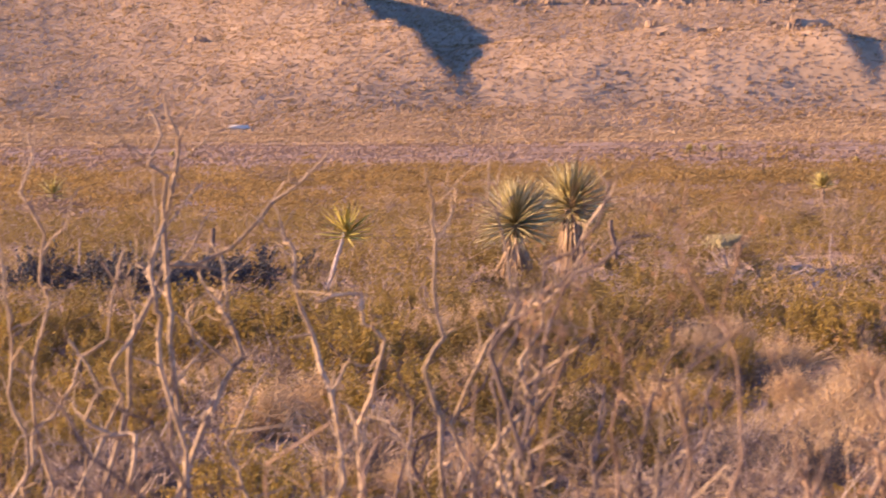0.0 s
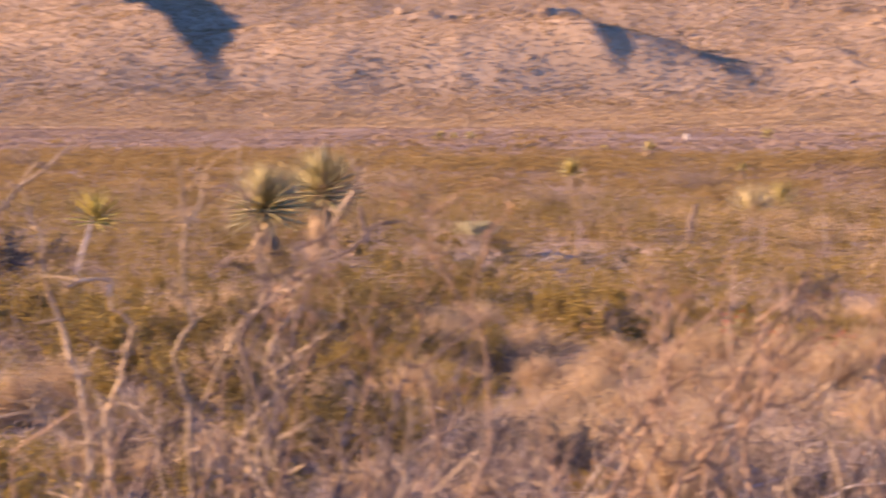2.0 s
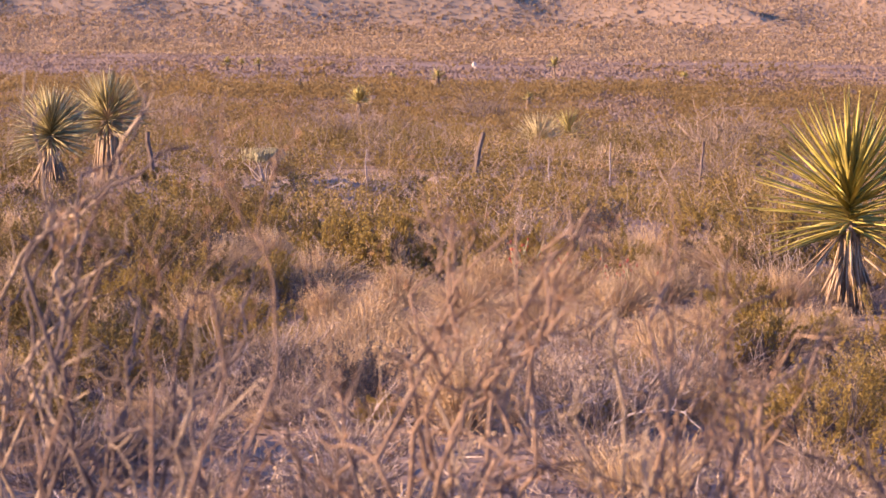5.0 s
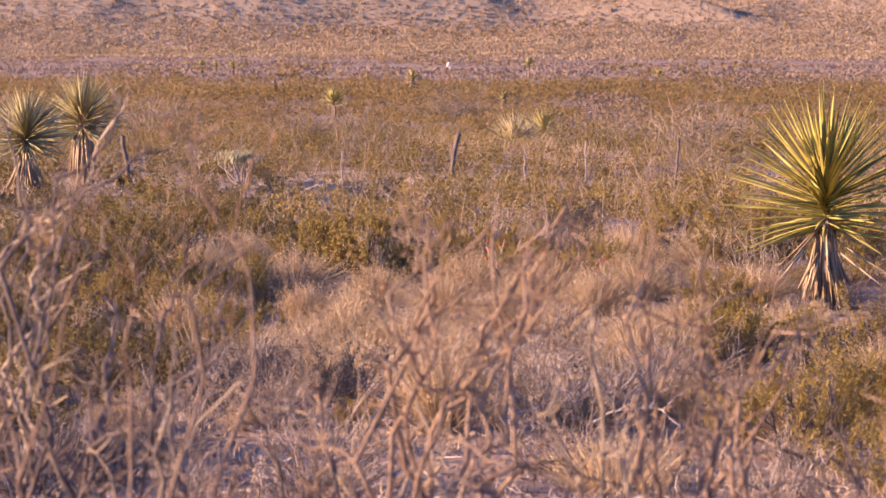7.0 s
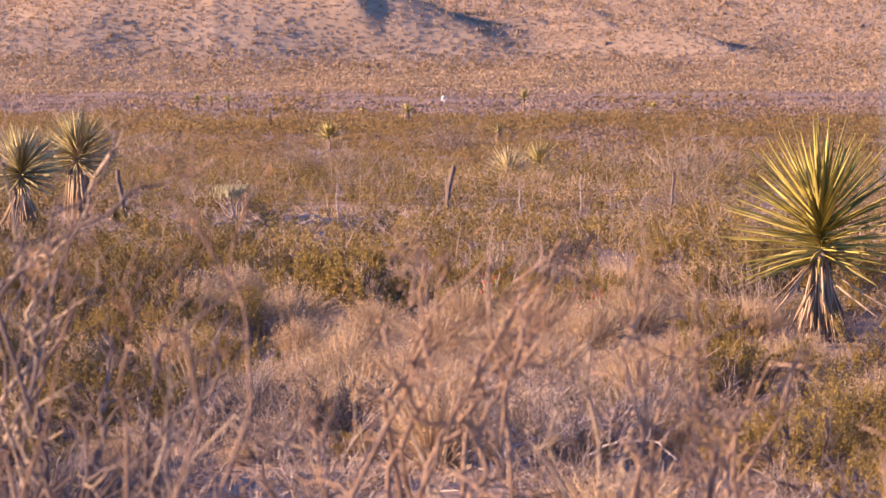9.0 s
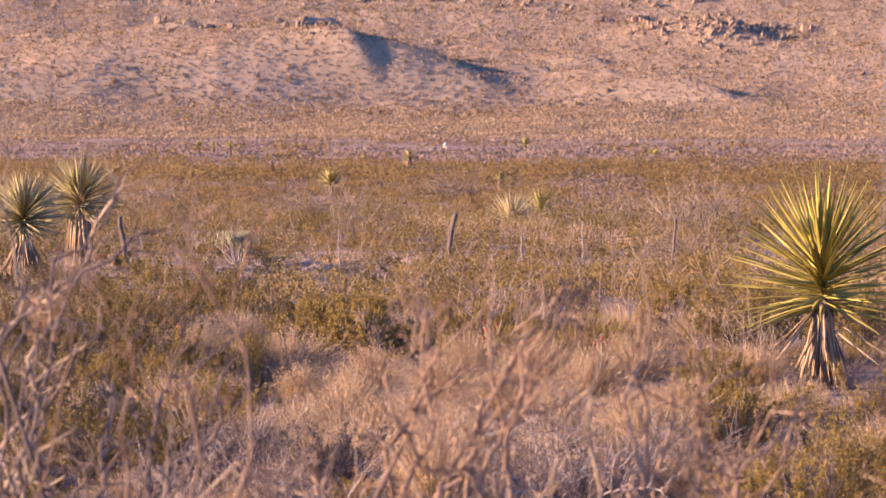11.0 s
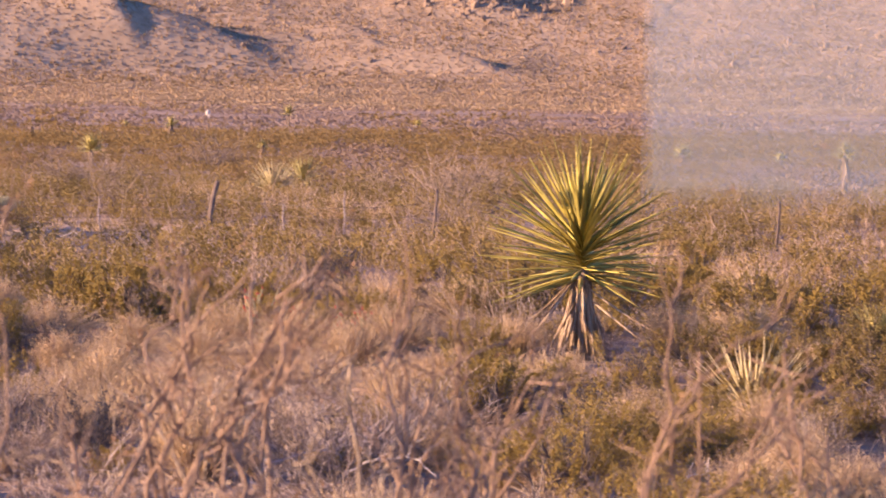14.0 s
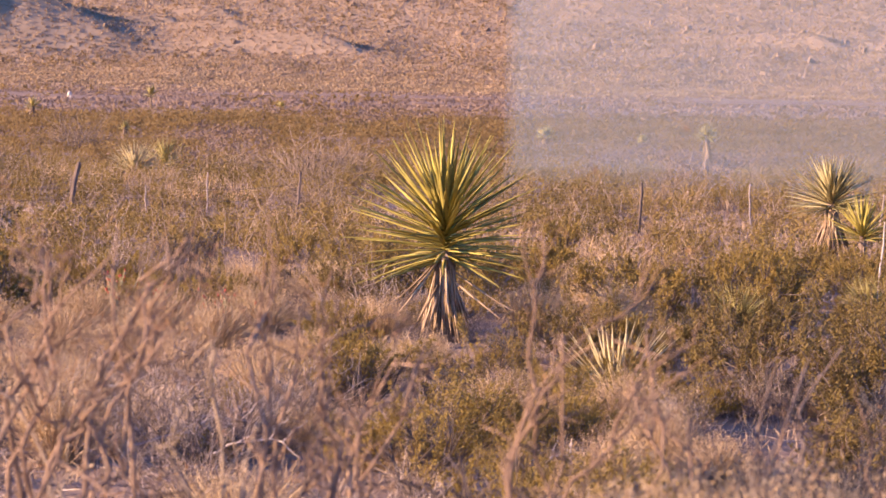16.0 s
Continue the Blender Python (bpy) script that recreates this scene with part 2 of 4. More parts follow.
# ---- hillside ----
# bearing, distance, half width across, half length along, height, width of the shaded flank, shift of the crest with distance
SPURS = [
    (-11.6, 655, 20.0, 45.0, 7.6, 4.0, -0.32),
    (-9.2, 636, 12.0, 3.5, 2.8, 3.0, -0.9),
    (-2.5, 615, 42.0, 17.0, 11.2, 30.0, -0.5),
    (-2.45, 629, 8.0, 4.5, 3.4, 2.5, -0.6),
    (-1.9, 606, 5.0, 7.0, 2.2, 2.5, -0.6),
    (-0.7, 611, 10.0, 6.0, 1.5, 4.0, -1.2),
    (0.3, 602, 12.0, 6.0, 1.0, 5.0, -1.4),
    (-8.3, 626, 6.0, 4.0, 1.8, 2.6, -0.8),
    (-5.2, 624, 6.0, 3.0, 2.0, 2.4, -0.6),
    (4.7, 603, 20.0, 6.5, 3.8, 5.0, -1.5),
    (3.2, 609, 8.0, 3.0, 2.0, 2.4, -0.9),
    (5.75, 655, 10.0, 9.0, 3.2, 6.0, -0.3),
    (2.03, 622, 6.0, 3.0, 2.0, 2.0, -0.8),
    (2.9, 634, 5.0, 3.0, 1.6, 2.0, -0.8),
    (15.16, 613, 8.0, 4.0, 1.8, 3.6, -0.8),
    (-6.71, 651, 25.0, 25.0, 1.0, 12.0, 0.0),
]


def hill_z(x, y):
    r, b = np.hypot(x, y), np.degrees(np.arctan2(x, y))
    foot = 575 + 20 * fbm(b / 4 + 11, r / 60, 21, 3) * np.exp(-np.clip(r - 560, 0, 400) / 35)
    s = (r - foot) / 20
    z = 0.30 * 20 * np.log1p(np.exp(np.clip(s, -30, 60))) - 1.2
    on = smooth(570, 620, r)
    for sb_, sr_, w, l, h, flank, lean in SPURS:
        across = np.radians(b - sb_) * r - lean * (r - sr_) + 2.2 * fbm(r / 14 + sr_, b / 3 + 20, 27, 3)
        along = (r - sr_) / l
        side = np.where(across > 0, np.exp(-(across / flank) ** 2), np.exp(-(across / (2.0 * w)) ** 2))
        z = z + h * side * np.exp(-along ** 4) * smooth(565, 600, r)
    u, v = np.radians(b) * 650, r
    z = z + on * (0.7 * fbm(u / 60 + 5, v / 80 + 5, 31, 3) + 0.55 * fbm(u / 14 + 50, v / 20 + 5, 41, 4) - 0.7 * np.abs(fbm(u / 22 + 8, v / 50, 51, 3)))
    return z + 0.17 * fbm(u / 2.2, v / 2.2, 61, 2) * smooth(540, 580, r)


hb = np.arange(-24, 22, 0.075)
hd = np.concatenate([np.arange(430, 560, 6.0), np.arange(560, 740, 0.9), np.arange(740, 1000, 6.0), np.arange(1000, 1500, 30.0)])
B, D = np.meshgrid(hb, hd, indexing="ij")
X, Y = polar(B, D)
hill = put("hillside", to_mesh("hillside", np.stack([X, Y, hill_z(X, Y)], -1).reshape(-1, 3), sheet(len(hb), len(hd)), HILL))
tagged(hill, "sunlit tan grassy hillside with gullies and spurs", "hill", kind="structure")

# grass tussocks of the hillside
n = 190000
tb, td = rng.uniform(-20, 18.5, n), np.where(rng.random(n) < 0.06, 430 + 165 * rng.random(n) ** 0.5, 540 + 188 * rng.random(n))
tx, ty = polar(tb, td)
tz = np.maximum(hill_z(tx, ty), ground_z(tx, ty))
g = Geo()
for k in range(2):
    g.leaves(np.stack([tx, ty, tz + 0.16], 1) + rng.normal(size=(n, 3)) * np.array([0.12, 0.12, 0.04]), 0.3, 1.5, 1.6)
tagged(put("hill_grass", g.mesh("hill_grass", TUSSOCK)), "dry tan grass tussocks over the hillside", "grass", kind="stuff")


def on_ground(bearing, dist, turn=0.0, sink=0.03, size=1.0):
    x, y = polar(bearing, dist)
    z = float(ground_z(np.float64(x), np.float64(y)))
    return pose(x, y, z - sink, 0, 0, turn) @ Matrix.Diagonal((size, size, size, 1))


# small dark bushes of the hillside
n = 8000
tb, td = rng.uniform(-20, 18.5, n), 575 + 160 * rng.random(n)
tx, ty = polar(tb, td)
tz = hill_z(tx, ty)
keep = fbm(tb / 1.2 + 20, td / 9 + 20, 95, 3) > -0.05
tx, ty, tz = tx[keep], ty[keep], tz[keep]
g = Geo()
for k in range(9):
    g.leaves(np.stack([tx, ty, tz + 0.3], 1) + rng.normal(size=(len(tx), 3)) * 0.22, 0.3, 1.3, 0.5)
tagged(put("hill_bushes", g.mesh("hill_bushes", FAR_OLIVE)), "small brown bushes dotted over the hillside", "bush", kind="stuff")


# rocks of the hillside, in broken bands
def boulder(geo, x, y, z, s):
    u, v = np.meshgrid(np.linspace(0, 2 * np.pi, 7)[:-1], np.array([-1.2, -0.5, 0.25, 0.95]), indexing="ij")
    p = np.stack([np.cos(u) * np.cos(v), np.sin(u) * np.cos(v), np.sin(v)], -1) * rng.uniform(0.55, 1.3, (6, 4, 1))
    p = p * np.array([s, s * 0.8, s * rng.uniform(0.7, 2.1)]) + np.array([x, y, z])
    f = [(i * 4 + j, ((i + 1) % 6) * 4 + j, ((i + 1) % 6) * 4 + j + 1, i * 4 + j + 1) for i in range(6) for j in range(3)]
    f += [(3, 7, 11, 15), (3, 15, 19, 23)]
    geo.add(p.reshape(-1, 3), f)


g = Geo()
# centre bearing, distance, spread across, spread along, count, size
for cb, cd, wa, wl, count, size in [
    (-2.68, 690, 46.0, 3.5, 330, 0.95), (-7.93, 698, 12.0, 3.0, 90, 0.95), (5.75, 655, 8.0, 5.0, 260, 0.8), (6.6, 660, 3.0, 2.0, 40, 1.1),
    (2.29, 677, 9.0, 4.0, 30, 0.9), (4.01, 668, 4.0, 2.0, 14, 1.0), (-2.23, 623, 7.0, 5.0, 50, 0.9),
    (-5.22, 624, 5.0, 3.0, 20, 0.8), (-0.15, 651, 3.0, 1.5, 8, 0.9), (-11.49, 666, 3.0, 6.0, 16, 1.2),
    (-15.06, 645, 2.0, 1.0, 4, 1.2), (13.56, 616, 30.0, 20.0, 80, 0.8), (1.34, 632, 190.0, 45.0, 260, 0.5)]:
    for k in range(count):
        r = cd + rng.normal() * wl
        x, y = polar(cb + np.degrees(rng.normal() * wa / r), r)
        boulder(g, x, y, float(hill_z(np.float64(x), np.float64(y))) - 0.3 * size, size * rng.uniform(0.3, 1.3))
tagged(put("hill_rocks", g.mesh("hill_rocks", ROCK, False)), "broken tan rock outcrops on the hillside", "rock", kind="stuff")


# ---- shrubs of the plain ----
def wobble(p0, p1, n, amount):
    s = np.linspace(0, 1, n)[:, None]
    p = p0 + (p1 - p0) * s
    off = np.cumsum(rng.normal(size=(n, 3)), 0) * amount
    return p + off * np.sin(np.pi * s) ** 0.5


def shrub_meshes(leaf_mat, stem_mat, sprays, per_spray, leaf_size, height, radius):
    """A shrub of upright leafy sprays: stems from one root, each carrying narrow plumes of leaves over a lumpy, open dome."""
    gs, gl = Geo(), Geo()
    lump = rng.uniform(0, 6.28, 4)
    limbs = []
    for k in range(max(9, sprays // 6)):
        a, up = rng.uniform(0, 6.283), rng.uniform(0.0, 1.0)
        flat = math.sqrt(max(0.0, 1 - up * up))
        out = (1 + 0.25 * math.sin(2 * a + lump[0]) + 0.18 * math.sin(3 * a + lump[1] + 3 * up)) * rng.uniform(0.5, 0.86)
        c = np.array([radius * flat * math.cos(a) * out, radius * flat * math.sin(a) * out, height * (0.22 + 0.7 * up) * out ** 0.6])
        p = wobble(np.array([0.08 * math.cos(a), 0.08 * math.sin(a), 0.0]), c, 5, 0.05 * radius)
        gs.tube(p, np.linspace(0.011, 0.005, 5), 3)
        limbs.append((c, np.array([0.55 * flat * math.cos(a), 0.55 * flat * math.sin(a), 0.75]), p[3]))
    for k in range(sprays):
        c, way, fork = limbs[k % len(limbs)]
        e = c + rng.normal(size=3) * np.array([0.12, 0.12, 0.09]) * radius
        tip = way + rng.normal(size=3) * 0.3
        ln = radius * rng.uniform(0.2, 0.4)
        s = rng.uniform(-0.15, 1, (per_spray, 1))
        gl.leaves(e + s * ln * tip + rng.normal(size=(per_spray, 3)) * 0.034 * radius * (1.15 - 0.75 * np.abs(s)), leaf_size, 2.1, 0.8)
        gs.tube(np.stack([fork, e, e + tip * ln]), [0.006, 0.004, 0.002], 3)
    return gs.mesh("trunk", stem_mat), gl.mesh("foliage", leaf_mat)


def broom_meshes(stems, height, radius):
    """A dry rounded bush: a broom of fine stems from one root, with small seed heads over its dome."""
    gs, gl = Geo(), Geo()
    a, t = rng.uniform(0, 6.283, stems), np.sqrt(rng.random(stems))
    lump = 1 + 0.2 * np.sin(3 * a + rng.uniform(0, 6)) + 0.15 * np.sin(5 * a + rng.uniform(0, 6))
    top = np.stack([radius * t * np.cos(a) * lump, radius * t * np.sin(a) * lump, height * np.sqrt(np.maximum(0.05, 1 - 0.85 * t ** 2)) * rng.uniform(0.7, 1.08, stems)], 1)
    top += rng.normal(size=(stems, 3)) * np.array([0.07, 0.07, 0.05])
    base = top * np.array([0.15, 0.15, 0.0])
    gs.blades(base, top, np.full(stems, 0.007), 0.08)
    k = rng.integers(0, stems, stems * 11)
    f = rng.uniform(0.45, 1.03, (len(k), 1))
    p = base[k] + (top[k] - base[k]) * f + rng.normal(size=(len(k), 3)) * 0.028
    gl.leaves(p, 0.0115, 1.7, 0.6)
    return gs.mesh("trunk", BLOND_STEM), gl.mesh("seed_spray", BLOND)


def tangle_meshes(stems, height, radius, thick=0.0065, twig_mat=None):
    """A dead shrub: forked bare stems and the fine twigs on them."""
    g_, t_ = Geo(), Geo()
    for k in range(stems):
        a, t = rng.uniform(0, 6.283), np.sqrt(rng.random())
        top = np.array([radius * t * math.cos(a), radius * t * math.sin(a), height * (1 - 0.5 * t ** 2) * rng.uniform(0.5, 1.1)])
        p = wobble(np.array([0.08 * math.cos(a), 0.08 * math.sin(a), 0]), top, 6, 0.1 * radius)
        g_.tube(p, np.linspace(thick, thick * 0.45, 6), 3)
        for q in range(6):
            i = rng.integers(1, 5)
            e = p[i] + (p[i] - p[i - 1]) * 1.0 + rng.normal(size=3) * 0.16 * radius + np.array([0, 0, 0.05])
            t_.tube(wobble(p[i], e, 4, 0.02), np.linspace(thick * 0.55, thick * 0.25, 4), 3)
    return g_.mesh("trunk", STEM), t_.mesh("twig_spray", twig_mat or DEAD)


def grass_meshes(blades, height, radius, width=0.011):
    """A bunch of dry grass: its blades and its seed heads."""
    g_, h_ = Geo(), Geo()
    a, t = rng.uniform(0, 6.283, blades), np.sqrt(rng.random(blades))
    base = np.stack([0.55 * radius * t * np.cos(a), 0.55 * radius * t * np.sin(a), 0 * a], 1)
    h = height * rng.uniform(0.5, 1.1, blades) * (1 - 0.35 * t ** 2)
    tip = base + np.stack([0.75 * radius * t * np.cos(a), 0.75 * radius * t * np.sin(a), h], 1) + rng.normal(size=(blades, 3)) * 0.1 * height
    g_.blades(base, tip, np.full(blades, width), 0.06)
    k = rng.integers(0, blades, blades * 2)
    p = base[k] + (tip[k] - base[k]) * rng.uniform(0.5, 1.0, (len(k), 1))
    h_.leaves(p + rng.normal(size=(len(k), 3)) * 0.03, width * 1.5, 2.2, 1.0)
    return g_.mesh("tuft", BLOND), h_.mesh("seed_spray", BLOND)


fine_creosotes = [shrub_meshes(OLIVE, STEM, 120, 95, 0.0118, rng.uniform(0.62, 0.9), rng.uniform(0.58, 0.8)) for k in range(5)]
creosotes = [shrub_meshes(OLIVE, STEM, 110, 60, 0.0165, rng.uniform(0.62, 0.9), rng.uniform(0.58, 0.8)) for k in range(7)]
near_shade_bushes = [shrub_meshes(SHADE_LEAF, STEM, 120, 70, 0.014, 0.85, 0.85) for k in range(2)]
wash_shade_bushes = [shrub_meshes(WASH_SHADE_LEAF, STEM, 60, 28, 0.036, 0.95, 0.9) for k in range(2)]
tangles = [tangle_meshes(44, rng.uniform(0.5, 0.75), rng.uniform(0.6, 0.9)) for k in range(4)]
far_tangles = [tangle_meshes(56, 0.7, 0.85, 0.009, MID_TWIG) for k in range(2)]
grasses = [grass_meshes(420, rng.uniform(0.42, 0.6), rng.uniform(0.5, 0.65), 0.009) for k in range(3)]
snakeweeds = [broom_meshes(620, rng.uniform(0.55, 0.8), rng.uniform(0.5, 0.72)) for k in range(5)]


shaded_creosotes = [shrub_meshes(SHADED_OLIVE, STEM, 100, 100, 0.0135, 0.9, 0.8) for k in range(3)]


def creosote(bearing, dist, size, dark=False):
    ob = thing("creosote_bush", "dark olive dense creosote bush with shade in its leaf colour" if dark else "olive creosote bush with small leaves on dry soil", "bush", on_ground(bearing, dist, rng.uniform(0, 360), size=size), "desert shrubs")
    kinds = shaded_creosotes if dark else fine_creosotes if dist < 34 else creosotes
    st, fo = kinds[rng.integers(len(kinds))]
    put("trunk", st, ob)
    put("foliage", fo, ob)


# a bush added for its dark leaf tone, as shade in the scrub
def shade_bush(bearing, dist, size):
    ob = thing("dark_shade_bush", "dark dense bush standing in for shade in the scrub", "bush", on_ground(bearing, dist, rng.uniform(0, 360), size=size), "desert shrubs")
    st, fo = (near_shade_bushes if dist < 60 else wash_shade_bushes)[rng.integers(2)]
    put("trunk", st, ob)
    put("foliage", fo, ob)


def dead_bush(bearing, dist, size, kinds=tangles):
    ob = thing("dead_bush", "bare grey dead bush of tangled twigs", "bush", on_ground(bearing, dist, rng.uniform(0, 360), size=size), "desert shrubs")
    st, tw = kinds[rng.integers(len(kinds))]
    put("trunk", st, ob)
    tagged(put("twig_spray", tw, ob), kind="stuff")


def dry_bush(bearing, dist, size):
    ob = thing("dry_bush", "rounded blond dry bush with fine seed heads", "bush", on_ground(bearing, dist, rng.uniform(0, 360), size=size), "blond dry bushes")
    st, fo = snakeweeds[rng.integers(len(snakeweeds))]
    put("trunk", st, ob)
    put("seed_spray", fo, ob)


def grass_clump(bearing, dist, size):
    ob = thing("grass_clump", "blond dry bunch grass with seed heads", "grass", on_ground(bearing, dist, rng.uniform(0, 360), size=size), "dry grass clumps")
    tu, se = grasses[rng.integers(len(grasses))]
    put("tuft", tu, ob)
    put("seed_spray", se, ob)


def patch(bearing, dist, cb, cd, wb, wd):
    return math.exp(-((bearing - cb) / wb) ** 2 - ((dist - cd) / wd) ** 2)


# openings before the plants and posts whose feet show: bearing, distance, half width, depth
SIGHT = [(7.75, 41.1, 0.6, 4.0), (-8.54, 68.5, 0.6, 7.0), (-7.40, 71.3, 0.6, 7.0), (15.61, 61.5, 0.5, 6.0), (16.24, 60.3, 0.4, 4.0),
         (11.25, 35.7, 0.8, 1.6), (13.74, 44.6, 0.9, 7.0), (16.38, 47.9, 0.9, 7.0), (-12.45, 65.6, 0.5, 5.0), (1.40, 105.9, 1.3, 9.0),
         (2.00, 114.6, 1.1, 9.0), (-2.30, 136.8, 1.0, 9.0), (13.05, 112.7, 1.2, 20.0), (-4.21, 65.0, 0.5, 3.5), (-3.06, 72.6, 2.6, 4.0),
         (-0.28, 74.7, 2.3, 4.0), (-13.67, 83.2, 2.6, 4.0), (-6.42, 73.0, 0.4, 5.0), (-2.13, 74.0, 0.3, 5.0), (0.02, 74.5, 0.4, 5.0),
         (1.63, 72.0, 0.3, 4.0), (2.85, 70.0, 0.3, 4.0), (4.67, 74.0, 0.4, 5.0), (11.71, 71.0, 0.4, 5.0), (14.01, 70.5, 0.3, 5.0)]

SIGHT += [(b, 66.0, 0.7, 6.0) for b in np.linspace(-18.59, -13.43, 13)]


def in_sight(bearing, dist, size=0.5):
    return any(sr_ - dp < dist < sr_ + 0.6 and abs(math.radians(bearing - sb_)) * dist < hw + 0.45 * size for sb_, sr_, hw, dp in SIGHT)


def under_sight(bearing, dist, size):
    """How tall a bush may stand there without hiding the feet of what is seen beyond it."""
    return min([9.0] + [EYE * (1 - dist / sr_) + 0.5 for sb_, sr_, hw, dp in SIGHT if dist < sr_ < 90 and abs(math.radians(bearing - sb_)) * dist < hw * dist / sr_ + 0.35 * size])


# near shrubs, singly
placed = []
CLEAR = [(-2.4, 29.5, 1.0), (9.0, 37.5, 0.9), (2.5, 54.0, 1.2), (15.3, 31.0, 1.5), (15.0, 28.4, 1.4), (15.2, 25.6, 1.0), (7.75, 42.0, 0.9), (11.24, 36.7, 0.8), (-2.67, 25.0, 1.5), (-4.76, 24.9, 1.3), (3.16, 26.2, 1.0), (14.09, 30.6, 0.7)]
for b, r, size in ((-5.4, 37.0, 1.15), (-4.5, 38.2, 1.0), (-3.8, 33.6, 0.95), (-2.9, 34.4, 1.1), (-2.1, 36.4, 1.2), (-1.4, 41.3, 1.15), (-0.3, 36.5, 1.1),
                   (0.4, 33.6, 0.9), (1.3, 38.6, 1.1), (2.3, 37.0, 1.05), (3.1, 40.3, 1.15), (3.7, 36.0, 1.0), (0.5, 43.5, 1.1), (4.9, 38.4, 0.9), (12.2, 28.0, 1.0), (13.4, 27.2, 0.9), (11.2, 26.6, 0.9)):
    dry_bush(b, r, size)
    placed.append((*polar(b, r), size))
tries = 0
while len(placed) < 300 and tries < 20000:
    tries += 1
    r = math.sqrt(rng.uniform(21.5 ** 2, 52.0 ** 2))
    b = rng.uniform(-20.0, 18.0)
    x, y = polar(b, r)
    if any((x - px) ** 2 + (y - py) ** 2 < (0.70 * (0.95 + s2)) ** 2 for px, py, s2 in placed):
        continue
    if r < 29 and fbm(np.float64(x / 3.0 + 80), np.float64(y / 4.5 + 80), 77, 2) > 0.26:
        continue
    low = in_sight(b, r, 1.5)
    if low and any(math.hypot(x - polar(cb, cd)[0], y - polar(cb, cd)[1]) < 0.55 for cb, cd, hw, dp in SIGHT):
        continue
    if any((x - polar(cb, cd)[0]) ** 2 + (y - polar(cb, cd)[1]) ** 2 < cr ** 2 for cb, cd, cr in CLEAR):
        continue
    blond = 1.5 * patch(b, r, 0.6, 40.0, 6.0, 9.0) + 0.8 * patch(b, r, 11.71, 29.5, 1.9, 3.5) + 0.5 * patch(b, r, 10.5, 42.0, 2.5, 7.0) + 0.9 * patch(b, r, -11.5, 37.0, 3.5, 9.0)
    blond = min(0.52, blond + 0.6 * patch(b, r, -3.2, 34.0, 3.2, 7.0))
    dead = 1.0 * patch(b, r, 2.91, 29.5, 2.8, 5.0) + 0.35 * patch(b, r, -3.93, 27.0, 3.0, 3.5) + 0.6 * patch(b, r, -14.24, 31.0, 3.5, 4.5) + 0.12 + 0.25 * smooth(30, 22, r)
    q, size = rng.random(), rng.uniform(0.28, 0.42) if low else rng.uniform(0.75, 1.35)
    size = min(size, under_sight(b, r, size) / 0.95)
    if q < blond:
        (grass_clump if rng.random() < 0.25 else dry_bush)(b, r, size)
    elif q < blond + dead:
        dead_bush(b, r, size)
    else:
        if r < 31 and rng.random() < 0.55:
            (dead_bush if rng.random() < 0.6 else dry_bush)(b, r, size * 0.85)
            placed.append((x, y, size))
            continue
        # patches of deeper shade, given by the darkened leaf colour
        dark = 1.5 * patch(b, r, 15.72, 34.0, 2.3, 10.0) + 0.7 * patch(b, r, -7.99, 42.0, 3.2, 13.0) + 0.4 * patch(b, r, -8.5, 26.0, 2.5, 5.0) + patch(b, r, 15.04, 26.0, 2.5, 5.0)
        creosote(b, r, size * 1.1, rng.random() < 0.14 + dark)
    placed.append((x, y, size))

# small bushes and grass in the gaps between them
tries = 0
while len(placed) < 480 and tries < 20000:
    tries += 1
    r, b = math.sqrt(rng.uniform(27.0 ** 2, 53.0 ** 2)), rng.uniform(-20.0, 18.0)
    x, y = polar(b, r)
    if any((x - px) ** 2 + (y - py) ** 2 < (0.45 * s2 + 0.25) ** 2 for px, py, s2 in placed):
        continue
    if any((x - polar(cb, cd)[0]) ** 2 + (y - polar(cb, cd)[1]) ** 2 < 0.5 for cb, cd, cr in CLEAR):
        continue
    size = min(rng.uniform(0.4, 0.65), under_sight(b, r, 0.5))
    q = rng.random() - 0.3 * patch(b, r, 0.6, 40.0, 6.5, 10.0)
    (dry_bush if q < 0.2 else grass_clump if q < 0.35 else dead_bush if q < 0.5 else creosote)(b, r, size)
    placed.append((x, y, size))

# dark bushes among the dry ones, their leaf colour standing in for shaded hollows
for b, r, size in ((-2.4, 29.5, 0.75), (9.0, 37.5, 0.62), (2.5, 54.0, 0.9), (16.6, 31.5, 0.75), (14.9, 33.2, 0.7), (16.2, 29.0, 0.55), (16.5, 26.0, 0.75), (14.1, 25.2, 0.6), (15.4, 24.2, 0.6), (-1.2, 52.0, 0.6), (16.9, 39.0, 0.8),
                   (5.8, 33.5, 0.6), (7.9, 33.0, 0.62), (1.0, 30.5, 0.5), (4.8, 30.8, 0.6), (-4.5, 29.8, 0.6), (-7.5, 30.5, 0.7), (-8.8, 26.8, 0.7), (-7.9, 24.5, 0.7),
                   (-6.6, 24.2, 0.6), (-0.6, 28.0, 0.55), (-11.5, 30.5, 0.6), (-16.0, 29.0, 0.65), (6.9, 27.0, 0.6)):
    shade_bush(b, r, size)

# dry bushes on the near slope of the knoll
for b, r, size in ((12.4, 10.0, 1.0), (13.5, 10.3, 0.9), (14.9, 10.1, 0.95), (11.3, 10.5, 0.85), (8.3, 10.6, 0.5), (-17.2, 12.4, 0.6), (-14.9, 12.0, 0.5)):
    dry_bush(b, r, size)

